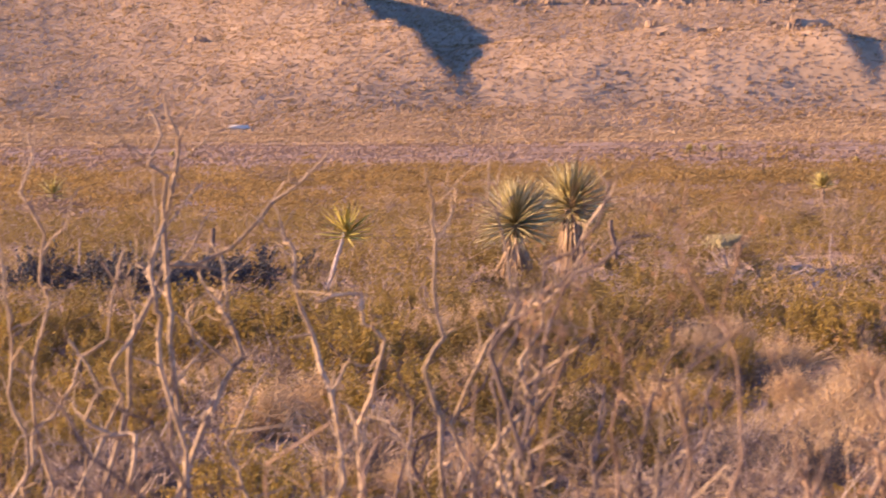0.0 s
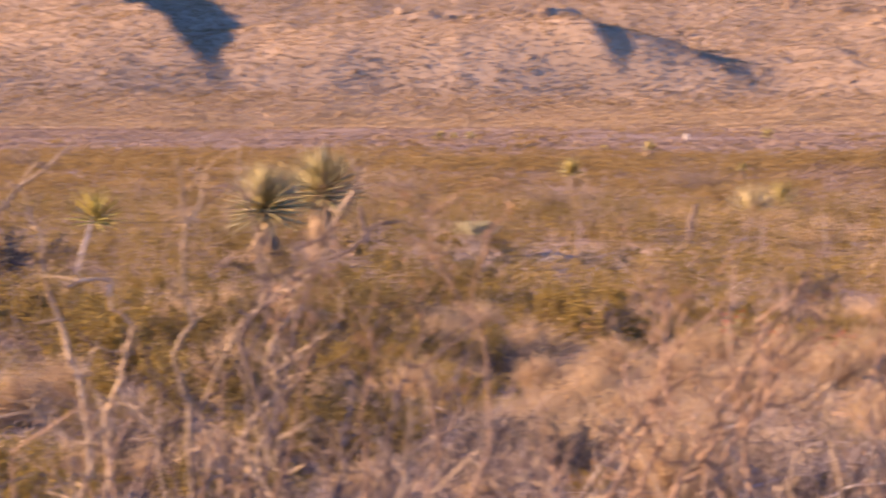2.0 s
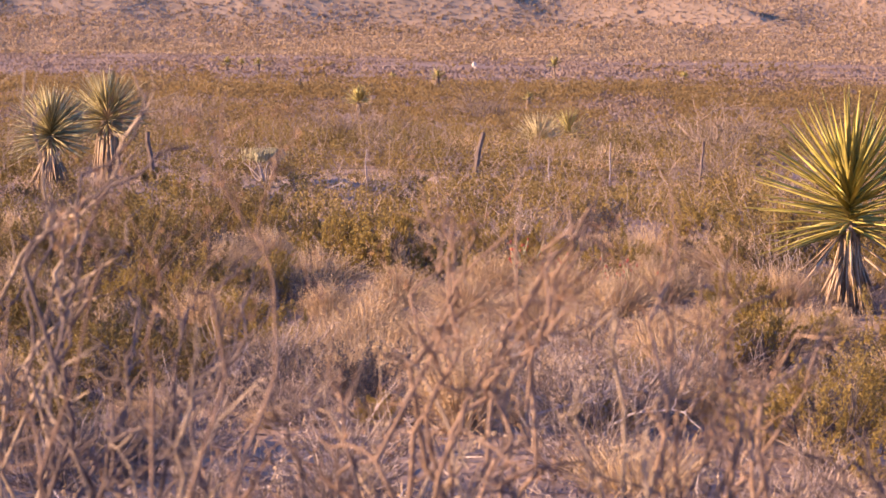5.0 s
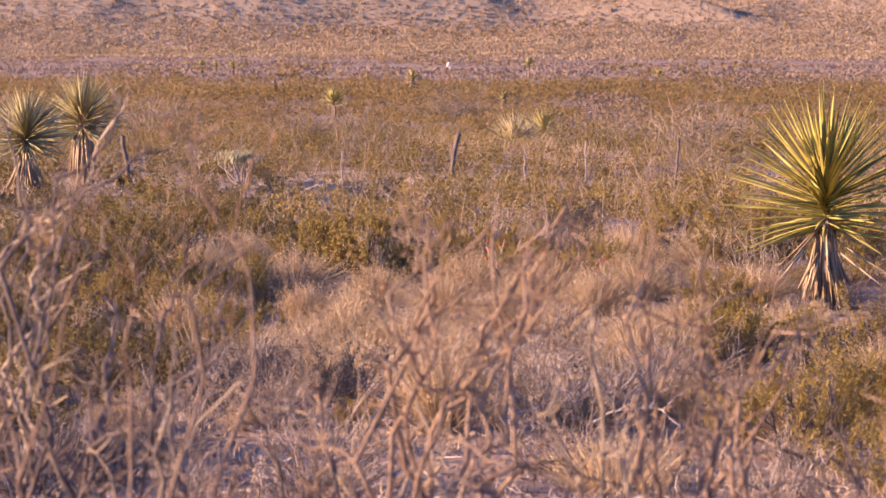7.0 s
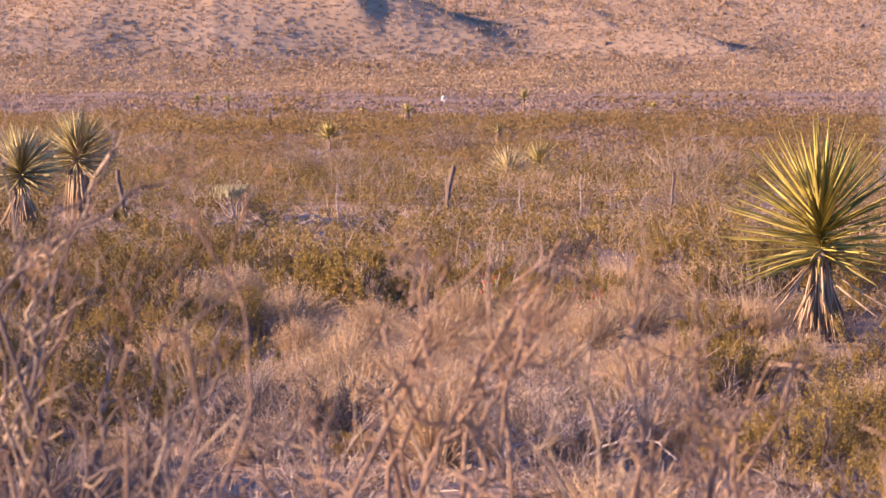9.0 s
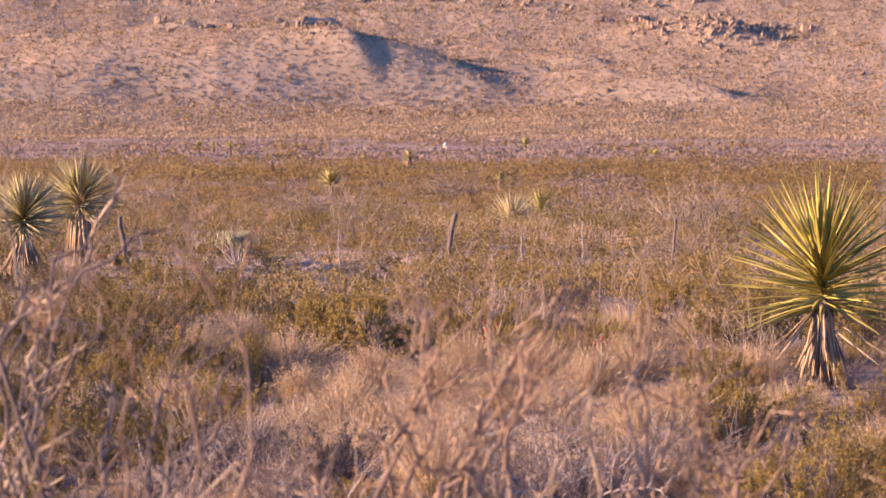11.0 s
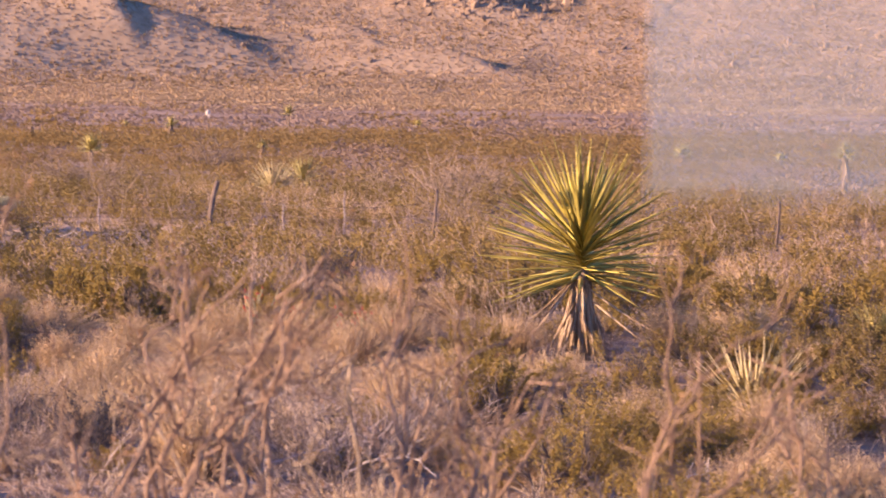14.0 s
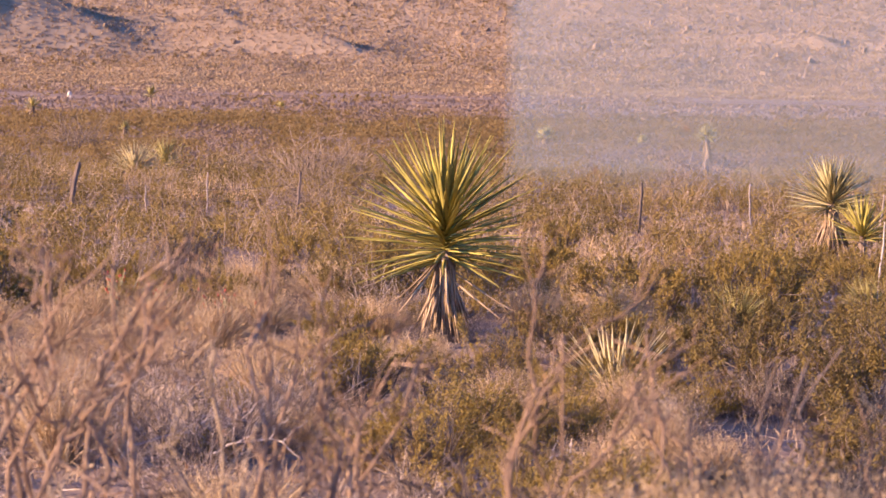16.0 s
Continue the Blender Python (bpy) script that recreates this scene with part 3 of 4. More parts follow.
# pale dead tangles on the open soil
for b, r, size in ((1.9, 28.2, 1.1), (2.7, 27.2, 1.2), (3.6, 28.0, 1.15), (3.1, 29.6, 1.0), (4.5, 28.8, 0.9), (-3.2, 27.5, 0.7), (14.3, 33.0, 0.8), (-14.0, 30.0, 1.0)):
    dead_bush(b, r, size)

# short dry grass over the soil between the bushes
n = 90000
lb, lr = rng.uniform(-20, 18, n), np.sqrt(rng.uniform(22.0 ** 2, 80.0 ** 2, n))
keep = fbm(lb / 1.1 + 15, lr / 2.2 + 15, 64, 3) + rng.normal(size=n) * 0.12 > -0.12
lx, ly = polar(lb[keep], lr[keep])
base = np.stack([lx, ly, ground_z(lx, ly) - 0.01], 1)
g = Geo()
g.blades(base, base + np.stack([rng.normal(size=len(lx)) * 0.07, rng.normal(size=len(lx)) * 0.07, rng.uniform(0.06, 0.26, len(lx))], 1), np.full(len(lx), 0.012), 0.05)
tagged(put("short_grass", g.mesh("short_grass", BLOND_STEM)), "short dry grass over the soil between bushes", "grass", kind="stuff")

# stones and twig litter on the open soil near the knoll
g, gt = Geo(), Geo()
for k in range(4200):
    b, r = rng.uniform(-19, 17), rng.uniform(20.5, 31)
    x, y = polar(b, r)
    boulder(g, x, y, float(ground_z(np.float64(x), np.float64(y))) + 0.004, 0.007 + 0.022 * rng.random() ** 3)
for k in range(1300):
    b, r = rng.uniform(-19, 17), rng.uniform(20.5, 36)
    x, y = polar(b, r)
    o = np.array([x, y, float(ground_z(np.float64(x), np.float64(y))) + 0.03])
    e = o + np.array([rng.normal() * 0.25, rng.normal() * 0.25, abs(rng.normal()) * 0.08])
    gt.tube(wobble(o, e, 4, 0.02), np.linspace(0.008, 0.004, 4), 3)
tagged(put("pebbles", g.mesh("pebbles", ROCK, False)), "small tan stones strewn over the soil", "stone", kind="stuff")
tagged(put("twig_litter", gt.mesh("twig_litter", DEAD)), "dry twigs lying on the soil", "twig", kind="stuff")

# dark bushes standing in for shaded gaps, and pale tangles, in the near scrub
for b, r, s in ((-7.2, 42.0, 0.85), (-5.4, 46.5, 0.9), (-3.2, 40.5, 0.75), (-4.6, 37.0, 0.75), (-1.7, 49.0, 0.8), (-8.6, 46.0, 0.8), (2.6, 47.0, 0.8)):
    shade_bush(b, r, s)
for b, r, s in ((-6.1, 43.5, 0.8), (-2.5, 46.5, 0.8), (-4.0, 49.0, 0.75), (-0.8, 45.0, 0.7), (-7.9, 39.0, 0.7), (-3.9, 43.0, 0.7), (4.2, 48.5, 0.75)):
    dead_bush(b, r, s)

# scrub further off, joined: foliage, twigs and grass of the middle plain
gl, gd, gt, gg = Geo(), Geo(), Geo(), Geo()
n = 1900
mb, md = rng.uniform(-20, 18, n), np.sqrt(rng.uniform(52.0 ** 2, 110.0 ** 2, n))
kind = fbm(mb / 2.5 + 30, md / 14 + 30, 71, 3) + rng.normal(size=n) * 0.12 - 0.21
for b, r, q in zip(mb, md, kind):
    x, y = polar(b, r)
    z = float(ground_z(np.float64(x), np.float64(y)))
    s = rng.uniform(0.5, 1.15)
    s = min(s, under_sight(b, r, s))
    if in_sight(b, r, s):
        if rng.random() < 0.3:
            continue
        s, q = rng.uniform(0.26, 0.42), -0.1 + 0.45 * rng.random()
    if q < 0.22:
        m = 15
        d = rng.normal(size=(m, 3))
        d /= np.linalg.norm(d, axis=1)[:, None]
        d[:, 2] = np.abs(d[:, 2])
        p = d * rng.uniform(0.4, 1.0, (m, 1)) ** 0.7 * np.array([0.9, 0.9, 0.95]) * s
        p = np.repeat(p, 23, 0) + rng.normal(size=(m * 23, 3)) * np.array([0.075, 0.075, 0.11]) * s
        dark = -10.02 < b < -3.76 and r < 80 or fbm(np.float64(b) / 1.5, np.float64(r) / 9, 73, 2) > 0.22
        (gd if dark else gl).leaves(p + np.array([x, y, z + 0.05]), 0.033, 2.0, 0.8)
        for k in range(3):
            e = np.array([rng.normal() * 0.4, rng.normal() * 0.4, 0.9]) * s
            gt.tube(np.array([[x, y, z], [x + e[0] * 0.4, y + e[1] * 0.4, z + e[2] * 0.5], [x + e[0], y + e[1], z + e[2]]]), [0.011, 0.009, 0.005], 3)
    elif q < 0.28:
        for k in range(22):
            e = np.array([rng.normal() * 0.45, rng.normal() * 0.45, rng.uniform(0.4, 0.9)]) * s
            o = np.array([x, y, z])
            gt.tube(np.stack([o, o + e * 0.5 + rng.normal(size=3) * 0.06, o + e]), [0.012, 0.009, 0.005], 3)
    else:
        m = 60
        a, t = rng.uniform(0, 6.28, m), np.sqrt(rng.random(m))
        base = np.stack([x + 0.4 * t * np.cos(a), y + 0.4 * t * np.sin(a), 0 * a + z], 1)
        gg.blades(base, base + np.stack([0.3 * t * np.cos(a), 0.3 * t * np.sin(a), 0.5 * s * rng.uniform(0.4, 1.1, m)], 1) + rng.normal(size=(m, 3)) * 0.08, np.full(m, 0.022), 0.05)
tagged(put("mid_scrub", gl.mesh("mid_scrub", MID_OLIVE)), "olive creosote scrub across the middle plain", "bush", kind="stuff")
tagged(put("mid_dark_scrub", gd.mesh("mid_dark_scrub", SHADED_OLIVE)), "dark olive scrub across the middle plain", "bush", kind="stuff")
tagged(put("mid_twigs", gt.mesh("mid_twigs", MID_TWIG)), "bare grey twigs and dead bushes of the plain", "bush", kind="stuff")
tagged(put("mid_grass", gg.mesh("mid_grass", BLOND)), "pale dry grass between the shrubs", "grass", kind="stuff")

# far scrub and the grass beyond it
gl, gg = Geo(), Geo()
n = 13500
fb, fd = rng.uniform(-20, 18, n), np.sqrt(rng.uniform(108.0 ** 2, 270.0 ** 2, n))
kind = fbm(fb / 3 + 60, fd / 40 + 60, 81, 3) + rng.normal(size=n) * 0.12 - 0.25 * smooth(150, 190, fd)
for b, r, q in zip(fb, fd, kind):
    x, y = polar(b, r)
    z = float(ground_z(np.float64(x), np.float64(y)))
    s = rng.uniform(0.4, 0.95)
    if in_sight(b, r, s):
        continue
    m = 46 if r < 170 else 24
    d = rng.normal(size=(m, 3))
    d /= np.linalg.norm(d, axis=1)[:, None]
    d[:, 2] = np.abs(d[:, 2])
    p = d * rng.uniform(0.4, 1.0, (m, 1)) * np.array([1.0, 1.0, 0.8]) * s + np.array([x, y, z + 0.05])
    if r > 200 and rng.random() < (r - 200) / 70:
        continue
    (gl if q < 0.3 else gg).leaves(p, 0.08 if r < 170 else 0.12, 1.8, 0.6)
n = 800
for b, r in zip(rng.uniform(-20, 18, n), np.sqrt(rng.uniform(200.0 ** 2, 520.0 ** 2, n))):
    if fbm(np.float64(b) / 2 + 7, np.float64(r) / 60, 97, 2) < 0.0:
        continue
    x, y = polar(b, r)
    d = rng.normal(size=(14, 3))
    d[:, 2] = np.abs(d[:, 2])
    gl.leaves(d * np.array([0.5, 0.5, 0.3]) * rng.uniform(0.5, 1.1) + np.array([x, y, float(ground_z(np.float64(x), np.float64(y)))]), 0.3, 1.5, 0.5)
n = 70000
pb, pd = rng.uniform(-20, 18.5, n), np.where(rng.random(n) < 0.2, 540 + 32 * np.abs(rng.normal(size=n)), np.sqrt(rng.uniform(190.0 ** 2, 590.0 ** 2, n)))
px_, py_ = polar(pb, pd)
pz_ = np.maximum(ground_z(px_, py_), hill_z(px_, py_))
tagged(put("far_scrub", gl.mesh("far_scrub", FAR_OLIVE)), "low brown-olive scrub of the far plain", "bush", kind="stuff")
gm = Geo()
for k in range(2):
    gm.leaves(np.stack([px_, py_, pz_ + 0.08], 1) + rng.normal(size=(n, 3)) * np.array([0.3, 0.3, 0.02]), 0.24, 1.5, 0.3)
tagged(put("plain_grass", gm.mesh("plain_grass", MAUVE)), "short mauve-brown dry grass of the far plain", "grass", kind="stuff")
tagged(put("far_grass", gg.mesh("far_grass", MAUVE)), "pale dry bushes of the far plain", "grass", kind="stuff")


# ---- yuccas ----
def blade_mesh(name, length, width, mat, droop=0.0, fold=0.35):
    """A stiff channelled blade along +z with a spine tip, curving towards +x by droop."""
    s = np.linspace(0, 1, 6)
    w = width * np.array([0.55, 0.8, 1.0, 0.82, 0.45, 0.05]) / 2
    x = droop * length * s ** 2
    z = length * s * (1 - 0.15 * abs(droop) * s)
    rows_ = [np.stack([x + fold * w, -w, z], 1), np.stack([x, 0 * w, z], 1), np.stack([x + fold * w, w, z], 1), np.stack([x - 0.006 - 0.3 * w * fold, 0 * w, z], 1)]
    v = np.stack(rows_, 1).reshape(-1, 3)
    f = []
    for i in range(5):
        for k in range(4):
            a, b = i * 4 + k, i * 4 + (k + 1) % 4
            f.append((a, b, b + 4, a + 4))
    return to_mesh(name, v, f, mat)


def trunk_mesh(name, height, radius, mat, lean=0.0):
    n, k = 9, 9
    s = np.linspace(0, 1, n)
    v = []
    for i in range(n):
        rad = radius * (1.15 - 0.35 * s[i]) * (1 + 0.12 * (i % 2))
        a = np.arange(k) * 2 * np.pi / k
        rr = rad * rng.uniform(0.85, 1.15, k)
        v.append(np.stack([rr * np.cos(a) + lean * s[i], rr * np.sin(a), 0 * a + height * s[i]], 1))
    f = [(i * k + j, i * k + (j + 1) % k, (i + 1) * k + (j + 1) % k, (i + 1) * k + j) for i in range(n - 1) for j in range(k)]
    return to_mesh(name, np.concatenate(v), f, mat, False)


def aim(direction, twist=0.0):
    """The turn that brings +z along the direction, its +x edge towards the ground."""
    d = Vector(direction).normalized()
    side = Vector((0, 0, 1)).cross(d)
    if side.length < 1e-3:
        side = Vector((0, 1, 0))
    side.normalize()
    out = side.cross(d)
    m = Matrix((out, side, d)).transposed().to_4x4()
    return m @ pose(0, 0, 0, 0, 0, twist)


def yucca(bearing, dist, height, trunk, leaf, count, label, mat, dead=40, width=0.05, lowest=-15, lean=0.0, thick=0.12, name="yucca", skirt=0.75, dead_width=0.06, group="yuccas", crowd=1.0, spread=0.25, flare=12, flared=0, bark=None, base=0.0):
    """height: of the whole plant; trunk: of its stem; leaf: length of its leaves; lowest: slope of the lowest green leaves."""
    ob = thing(name, label, "yucca", on_ground(bearing, dist, 0, 0.05), group)
    if trunk > 0.05:
        put("trunk", trunk_mesh("trunk", trunk + 0.15, thick, bark or TRUNK, lean), ob)
    green = [blade_mesh("leaf", 1.0, width / leaf, mat, dr) for dr in (0.0, 0.04, 0.09, 0.16)]
    golden = math.pi * (3 - math.sqrt(5))
    for k in range(count):
        s = (k + 0.5) / count
        low = math.sin(math.radians(lowest))
        slope = math.asin(min(1, low + (1 - low) * (1 - s) ** crowd)) + rng.normal() * 0.07
        a = k * golden + rng.normal() * 0.15
        d = (math.cos(a) * math.cos(slope), math.sin(a) * math.cos(slope), math.sin(slope))
        o = Vector((lean * (trunk + 0.2) / max(trunk, 0.1) if trunk > 0.05 else 0, 0, trunk + spread * leaf * (1 - s)))
        o += Vector((math.cos(a), math.sin(a), 0)) * base * (0.4 + 0.6 * s)
        ln = leaf * rng.uniform(0.82, 1.06) * (0.92 + 0.12 * math.sin(math.pi * s))
        put("leaf", green[min(3, int(4 * s * rng.uniform(0.5, 1.0)))], ob, Matrix.Translation(o) @ aim(d, rng.normal() * 12) @ Matrix.Diagonal((ln, ln, ln, 1)))
    if dead:
        dry = [blade_mesh("dead_leaf", 1.0, dead_width, DRY_LEAF, dr, 0.5) for dr in (-0.06, 0.03)]
        for k in range(dead):
            s = rng.random()
            a = k * golden + rng.normal() * 0.2
            slope = math.radians(-88 + flare * (1 - s) ** 2 + rng.normal() * 3.5 if k >= flared else rng.uniform(-55, -30))
            d = (math.cos(a) * math.cos(slope), math.sin(a) * math.cos(slope), math.sin(slope))
            o = Vector((lean * 0.9 + thick * 1.05 * math.cos(a), thick * 1.05 * math.sin(a), trunk * (0.72 + 0.33 * s)))
            ln = (trunk * skirt * (0.72 + 0.33 * s) + 0.08) * rng.uniform(0.7, 1.05)
            put("dead_leaf", dry[k % 2], ob, Matrix.Translation(o) @ aim(d, rng.normal() * 25) @ Matrix.Diagonal((ln, ln, ln, 1)))
    return ob


yucca(7.75, 41.1, 3.22, 1.25, 1.5, 165, "large yellow-green yucca with a skirt of dead leaves", YUCCA, 85, 0.078, -9, thick=0.13, spread=0.5, flared=9, skirt=0.95, dead_width=0.052, flare=20)
yucca(-8.54, 68.5, 2.70, 1.3, 1.15, 340, "pale green tree yucca with a skirt of tan dead leaves", YUCCA_PALE, 120, 0.05, -22, thick=0.15, spread=0.35, skirt=0.95, flare=26)
yucca(-7.40, 71.3, 3.00, 1.55, 1.2, 360, "pale green tree yucca with a shaded trunk", YUCCA_PALE, 55, 0.05, -16, thick=0.24, spread=0.35, skirt=0.8, flare=8)
yucca(15.61, 61.5, 2.39, 1.18, 1.08, 220, "pale green tree yucca with tan dead leaves", YUCCA_PALE, 90, 0.055, 0, thick=0.13, skirt=0.9, flare=30)
yucca(16.24, 60.3, 1.21, 0.55, 0.95, 60, "small yellow-green yucca beside a taller one", YUCCA, 6, 0.06, 5, thick=0.08)
yucca(11.3, 36.0, 0.89, 0.0, 0.82, 44, "low stemless yucca of stiff pale leaves", STRAW_YUCCA, 0, 0.046, 36, base=0.26)
yucca(13.74, 44.6, 0.68, 0.0, 0.68, 210, "round low tuft of narrow green leaves", FAR_YUCCA, 0, 0.017, 8, name="sotol", group="low tufts")
yucca(16.38, 47.9, 0.56, 0.0, 0.62, 200, "round low tuft of narrow green leaves with a bare stalk", FAR_YUCCA, 0, 0.017, 8, name="sotol", group="low tufts")
yucca(-12.45, 65.6, 2.05, 1.35, 0.85, 46, "slender yucca with a thin white leaning trunk", YUCCA, 0, 0.065, -8, lean=0.48, thick=0.05, bark=BLEACHED)
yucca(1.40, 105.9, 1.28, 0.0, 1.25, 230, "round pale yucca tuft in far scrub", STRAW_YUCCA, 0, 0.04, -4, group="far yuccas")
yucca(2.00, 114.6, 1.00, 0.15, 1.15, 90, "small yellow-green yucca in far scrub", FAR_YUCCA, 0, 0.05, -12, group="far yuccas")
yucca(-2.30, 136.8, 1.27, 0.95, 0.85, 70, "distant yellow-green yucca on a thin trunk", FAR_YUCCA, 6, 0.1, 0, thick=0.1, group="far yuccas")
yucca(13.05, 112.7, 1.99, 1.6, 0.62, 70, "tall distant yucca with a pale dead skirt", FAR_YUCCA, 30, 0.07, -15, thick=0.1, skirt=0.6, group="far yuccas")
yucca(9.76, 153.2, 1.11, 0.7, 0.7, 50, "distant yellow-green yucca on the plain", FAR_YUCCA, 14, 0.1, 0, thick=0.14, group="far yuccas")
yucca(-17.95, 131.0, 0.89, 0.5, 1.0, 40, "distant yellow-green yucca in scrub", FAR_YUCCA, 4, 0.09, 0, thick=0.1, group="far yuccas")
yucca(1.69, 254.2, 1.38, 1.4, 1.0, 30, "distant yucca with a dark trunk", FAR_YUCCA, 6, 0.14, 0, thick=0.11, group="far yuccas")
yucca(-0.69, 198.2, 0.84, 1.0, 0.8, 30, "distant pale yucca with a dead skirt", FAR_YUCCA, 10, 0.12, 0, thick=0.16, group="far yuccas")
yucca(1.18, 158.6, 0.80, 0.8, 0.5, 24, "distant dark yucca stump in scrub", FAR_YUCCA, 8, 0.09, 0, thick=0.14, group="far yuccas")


# bare flower stalk of the low tuft
g = Geo()
g.tube(wobble(np.zeros(3), np.array([0.12, 0, 1.55]), 9, 0.008), np.linspace(0.022, 0.012, 9), 6)
stalk = put("flower_stalk", g.mesh("flower_stalk", BLEACHED), None, on_ground(16.54, 47.9))
tagged(stalk, "bare bleached flower stalk standing in a tuft", "stalk")


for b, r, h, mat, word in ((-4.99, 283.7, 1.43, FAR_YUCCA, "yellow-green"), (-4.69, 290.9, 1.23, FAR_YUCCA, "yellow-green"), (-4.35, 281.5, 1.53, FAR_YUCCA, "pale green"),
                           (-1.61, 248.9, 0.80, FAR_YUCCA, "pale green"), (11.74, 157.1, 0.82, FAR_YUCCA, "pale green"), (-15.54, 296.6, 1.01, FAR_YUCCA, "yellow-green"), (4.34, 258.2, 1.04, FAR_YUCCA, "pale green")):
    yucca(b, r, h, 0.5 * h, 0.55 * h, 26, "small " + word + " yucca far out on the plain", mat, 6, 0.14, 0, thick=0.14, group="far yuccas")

# pale slab at the foot of the hill
g = Geo()
boulder(g, 0, 0, 0.2, 2.2)
x, y = polar(-14.21, 575)
slab = put("pale_slab", g.mesh("pale_slab", PALE, False), None, pose(x, y, float(hill_z(np.float64(x), np.float64(y)))) @ Matrix.Diagonal((1.3, 1, 0.25, 1)))
tagged(slab, "flat pale slab of rock at the hill's foot", "rock")


# ---- fence ----
def pole_mesh(name, height, r0, r1, lean, mat, sides=7):
    g_ = Geo()
    s = np.linspace(0, 1, 7)
    p = np.stack([lean * s + 0.012 * rng.normal(size=7), 0.012 * rng.normal(size=7), -0.1 + (height + 0.1) * s], 1)
    g_.tube(p, r0 + (r1 - r0) * s, sides)
    v = np.concatenate(g_.v)
    f = [tuple(q) for q in np.concatenate(g_.f)]
    me = bpy.data.meshes.new(name)
    me.from_pydata([tuple(q) for q in v], [], f + [tuple(range(6 * sides, 7 * sides))])
    me.materials.append(mat)
    return me


fence = thing("wire_fence", "old wire fence of leaning wooden posts and thin stakes", "fence", Matrix.Identity(4))
posts = [  # bearing, distance, height, lean, is a stake
    (-6.42, 73.0, 1.35, -0.25, 0), (-2.13, 74.0, 0.95, 0.0, 1), (0.02, 74.5, 1.4, 0.3, 0), (1.63, 72.0, 1.0, -0.03, 1),
    (2.85, 70.0, 1.45, 0.02, 1), (4.67, 74.0, 1.35, 0.12, 2), (11.71, 71.0, 1.3, 0.05, 2), (14.01, 70.5, 1.35, -0.1, 1),
    (16.59, 69.5, 1.2, 0.05, 1), (-14.76, 71.5, 1.3, 0.05, 0), (-17.45, 71.0, 1.1, 0.0, 1)]
for b, r, h, lean, thin in posts:
    put("stake" if thin == 1 else "post", pole_mesh("post", h, (0.075, 0.025, 0.042)[thin], (0.062, 0.02, 0.034)[thin], lean, STAKE if thin == 1 else POST), fence, on_ground(b, r, -b))
line = sorted(posts)
for hh in (0.4, 0.7, 1.0):
    g_ = Geo()
    pts = []
    for b, r, h, lean, thin in line:
        x, y = polar(b, r)
        pts.append((x, y - 0.08, float(ground_z(np.float64(x), np.float64(y))) + min(hh, h - 0.05)))
    pts = np.array(pts)
    fine = np.concatenate([pts[i] + (pts[i + 1] - pts[i]) * np.linspace(0, 1, 6)[:-1, None] - np.array([0, 0, 0.05]) * np.sin(np.pi * np.linspace(0, 1, 6)[:-1, None]) for i in range(len(pts) - 1)] + [pts[-1:]])
    g_.tube(fine, np.full(len(fine), 0.006), 3)
    put("wire", g_.mesh("wire", WIRE), fence)

# ---- pale rock on the far plain ----
g = Geo()
boulder(g, 0, 0, 0.25, 0.3)
me = g.mesh("pale_rock", PALE, False)
ob = put("pale_rock", me, None, on_ground(0.06, 325.0) @ Matrix.Diagonal((0.85, 0.85, 1.5, 1)))
tagged(ob, "pale upright rock on the far plain", "rock")


# ---- cholla ----
def cholla(bearing, dist, height):
    """A single stem that forks into a fan of arms, under a flat crown of upright spiny joints."""
    ob = thing("cholla", "grey branched cactus with a flat pale green crown", "cactus", on_ground(bearing, dist))
    g_ = Geo()
    fork = np.array([0.03, 0.0, 0.42 * height])
    g_.tube(wobble(np.array([0.08, 0, 0]), fork, 6, 0.02), np.linspace(0.034, 0.026, 6), 6)
    put("trunk", g_.mesh("trunk", STAKE), ob)
    ends = []
    for k in range(11):
        a, out = k * 2.4 + rng.normal() * 0.2, rng.uniform(0.2, 0.5)
        e = np.array([out * math.cos(a), out * math.sin(a), height * rng.uniform(0.72, 0.84)])
        g_ = Geo()
        p = wobble(fork - np.array([0, 0, 0.2 * rng.random()]), e, 7, 0.025)
        g_.tube(p, np.linspace(0.026, 0.015, 7), 5)
        for q in range(3):
            o = p[rng.integers(3, 6)]
            t = o + np.array([rng.normal() * 0.12, rng.normal() * 0.12, rng.uniform(0.1, 0.25)])
            g_.tube(wobble(o, t, 4, 0.012), np.linspace(0.011, 0.007, 4), 4)
            ends.append(t)
        put("branch", g_.mesh("branch", STAKE), ob)
        ends.append(e)
    g_ = Geo()
    for e in ends:
        for q in range(12):
            b = rng.uniform(0, 6.28)
            o = np.array([e[0] + rng.normal() * 0.07, e[1] + rng.normal() * 0.07, height * 0.84 + rng.uniform(-0.14, 0.06)])
            g_.tube(np.stack([o, o + np.array([0.02 * math.cos(b), 0.02 * math.sin(b), 0.06]), o + np.array([0.05 * math.cos(b), 0.05 * math.sin(b), 0.14])]), [0.012, 0.015, 0.004], 4)
    put("crown", g_.mesh("crown", CHOLLA), ob, None, "pale green spiny joints")


cholla(-4.21, 65.0, 1.47)

# ---- slender cacti with red fruit ----
FRUIT = material("red_fruit", [(0.35, 0.06, 0.04), (0.5, 0.11, 0.07)], 4.0, 0.5, 0, 4, per="island", spread=0.4)


g = Geo()
boulder(g, 0, 0, 0, 0.016)
fruit_mesh = g.mesh("fruit", FRUIT)


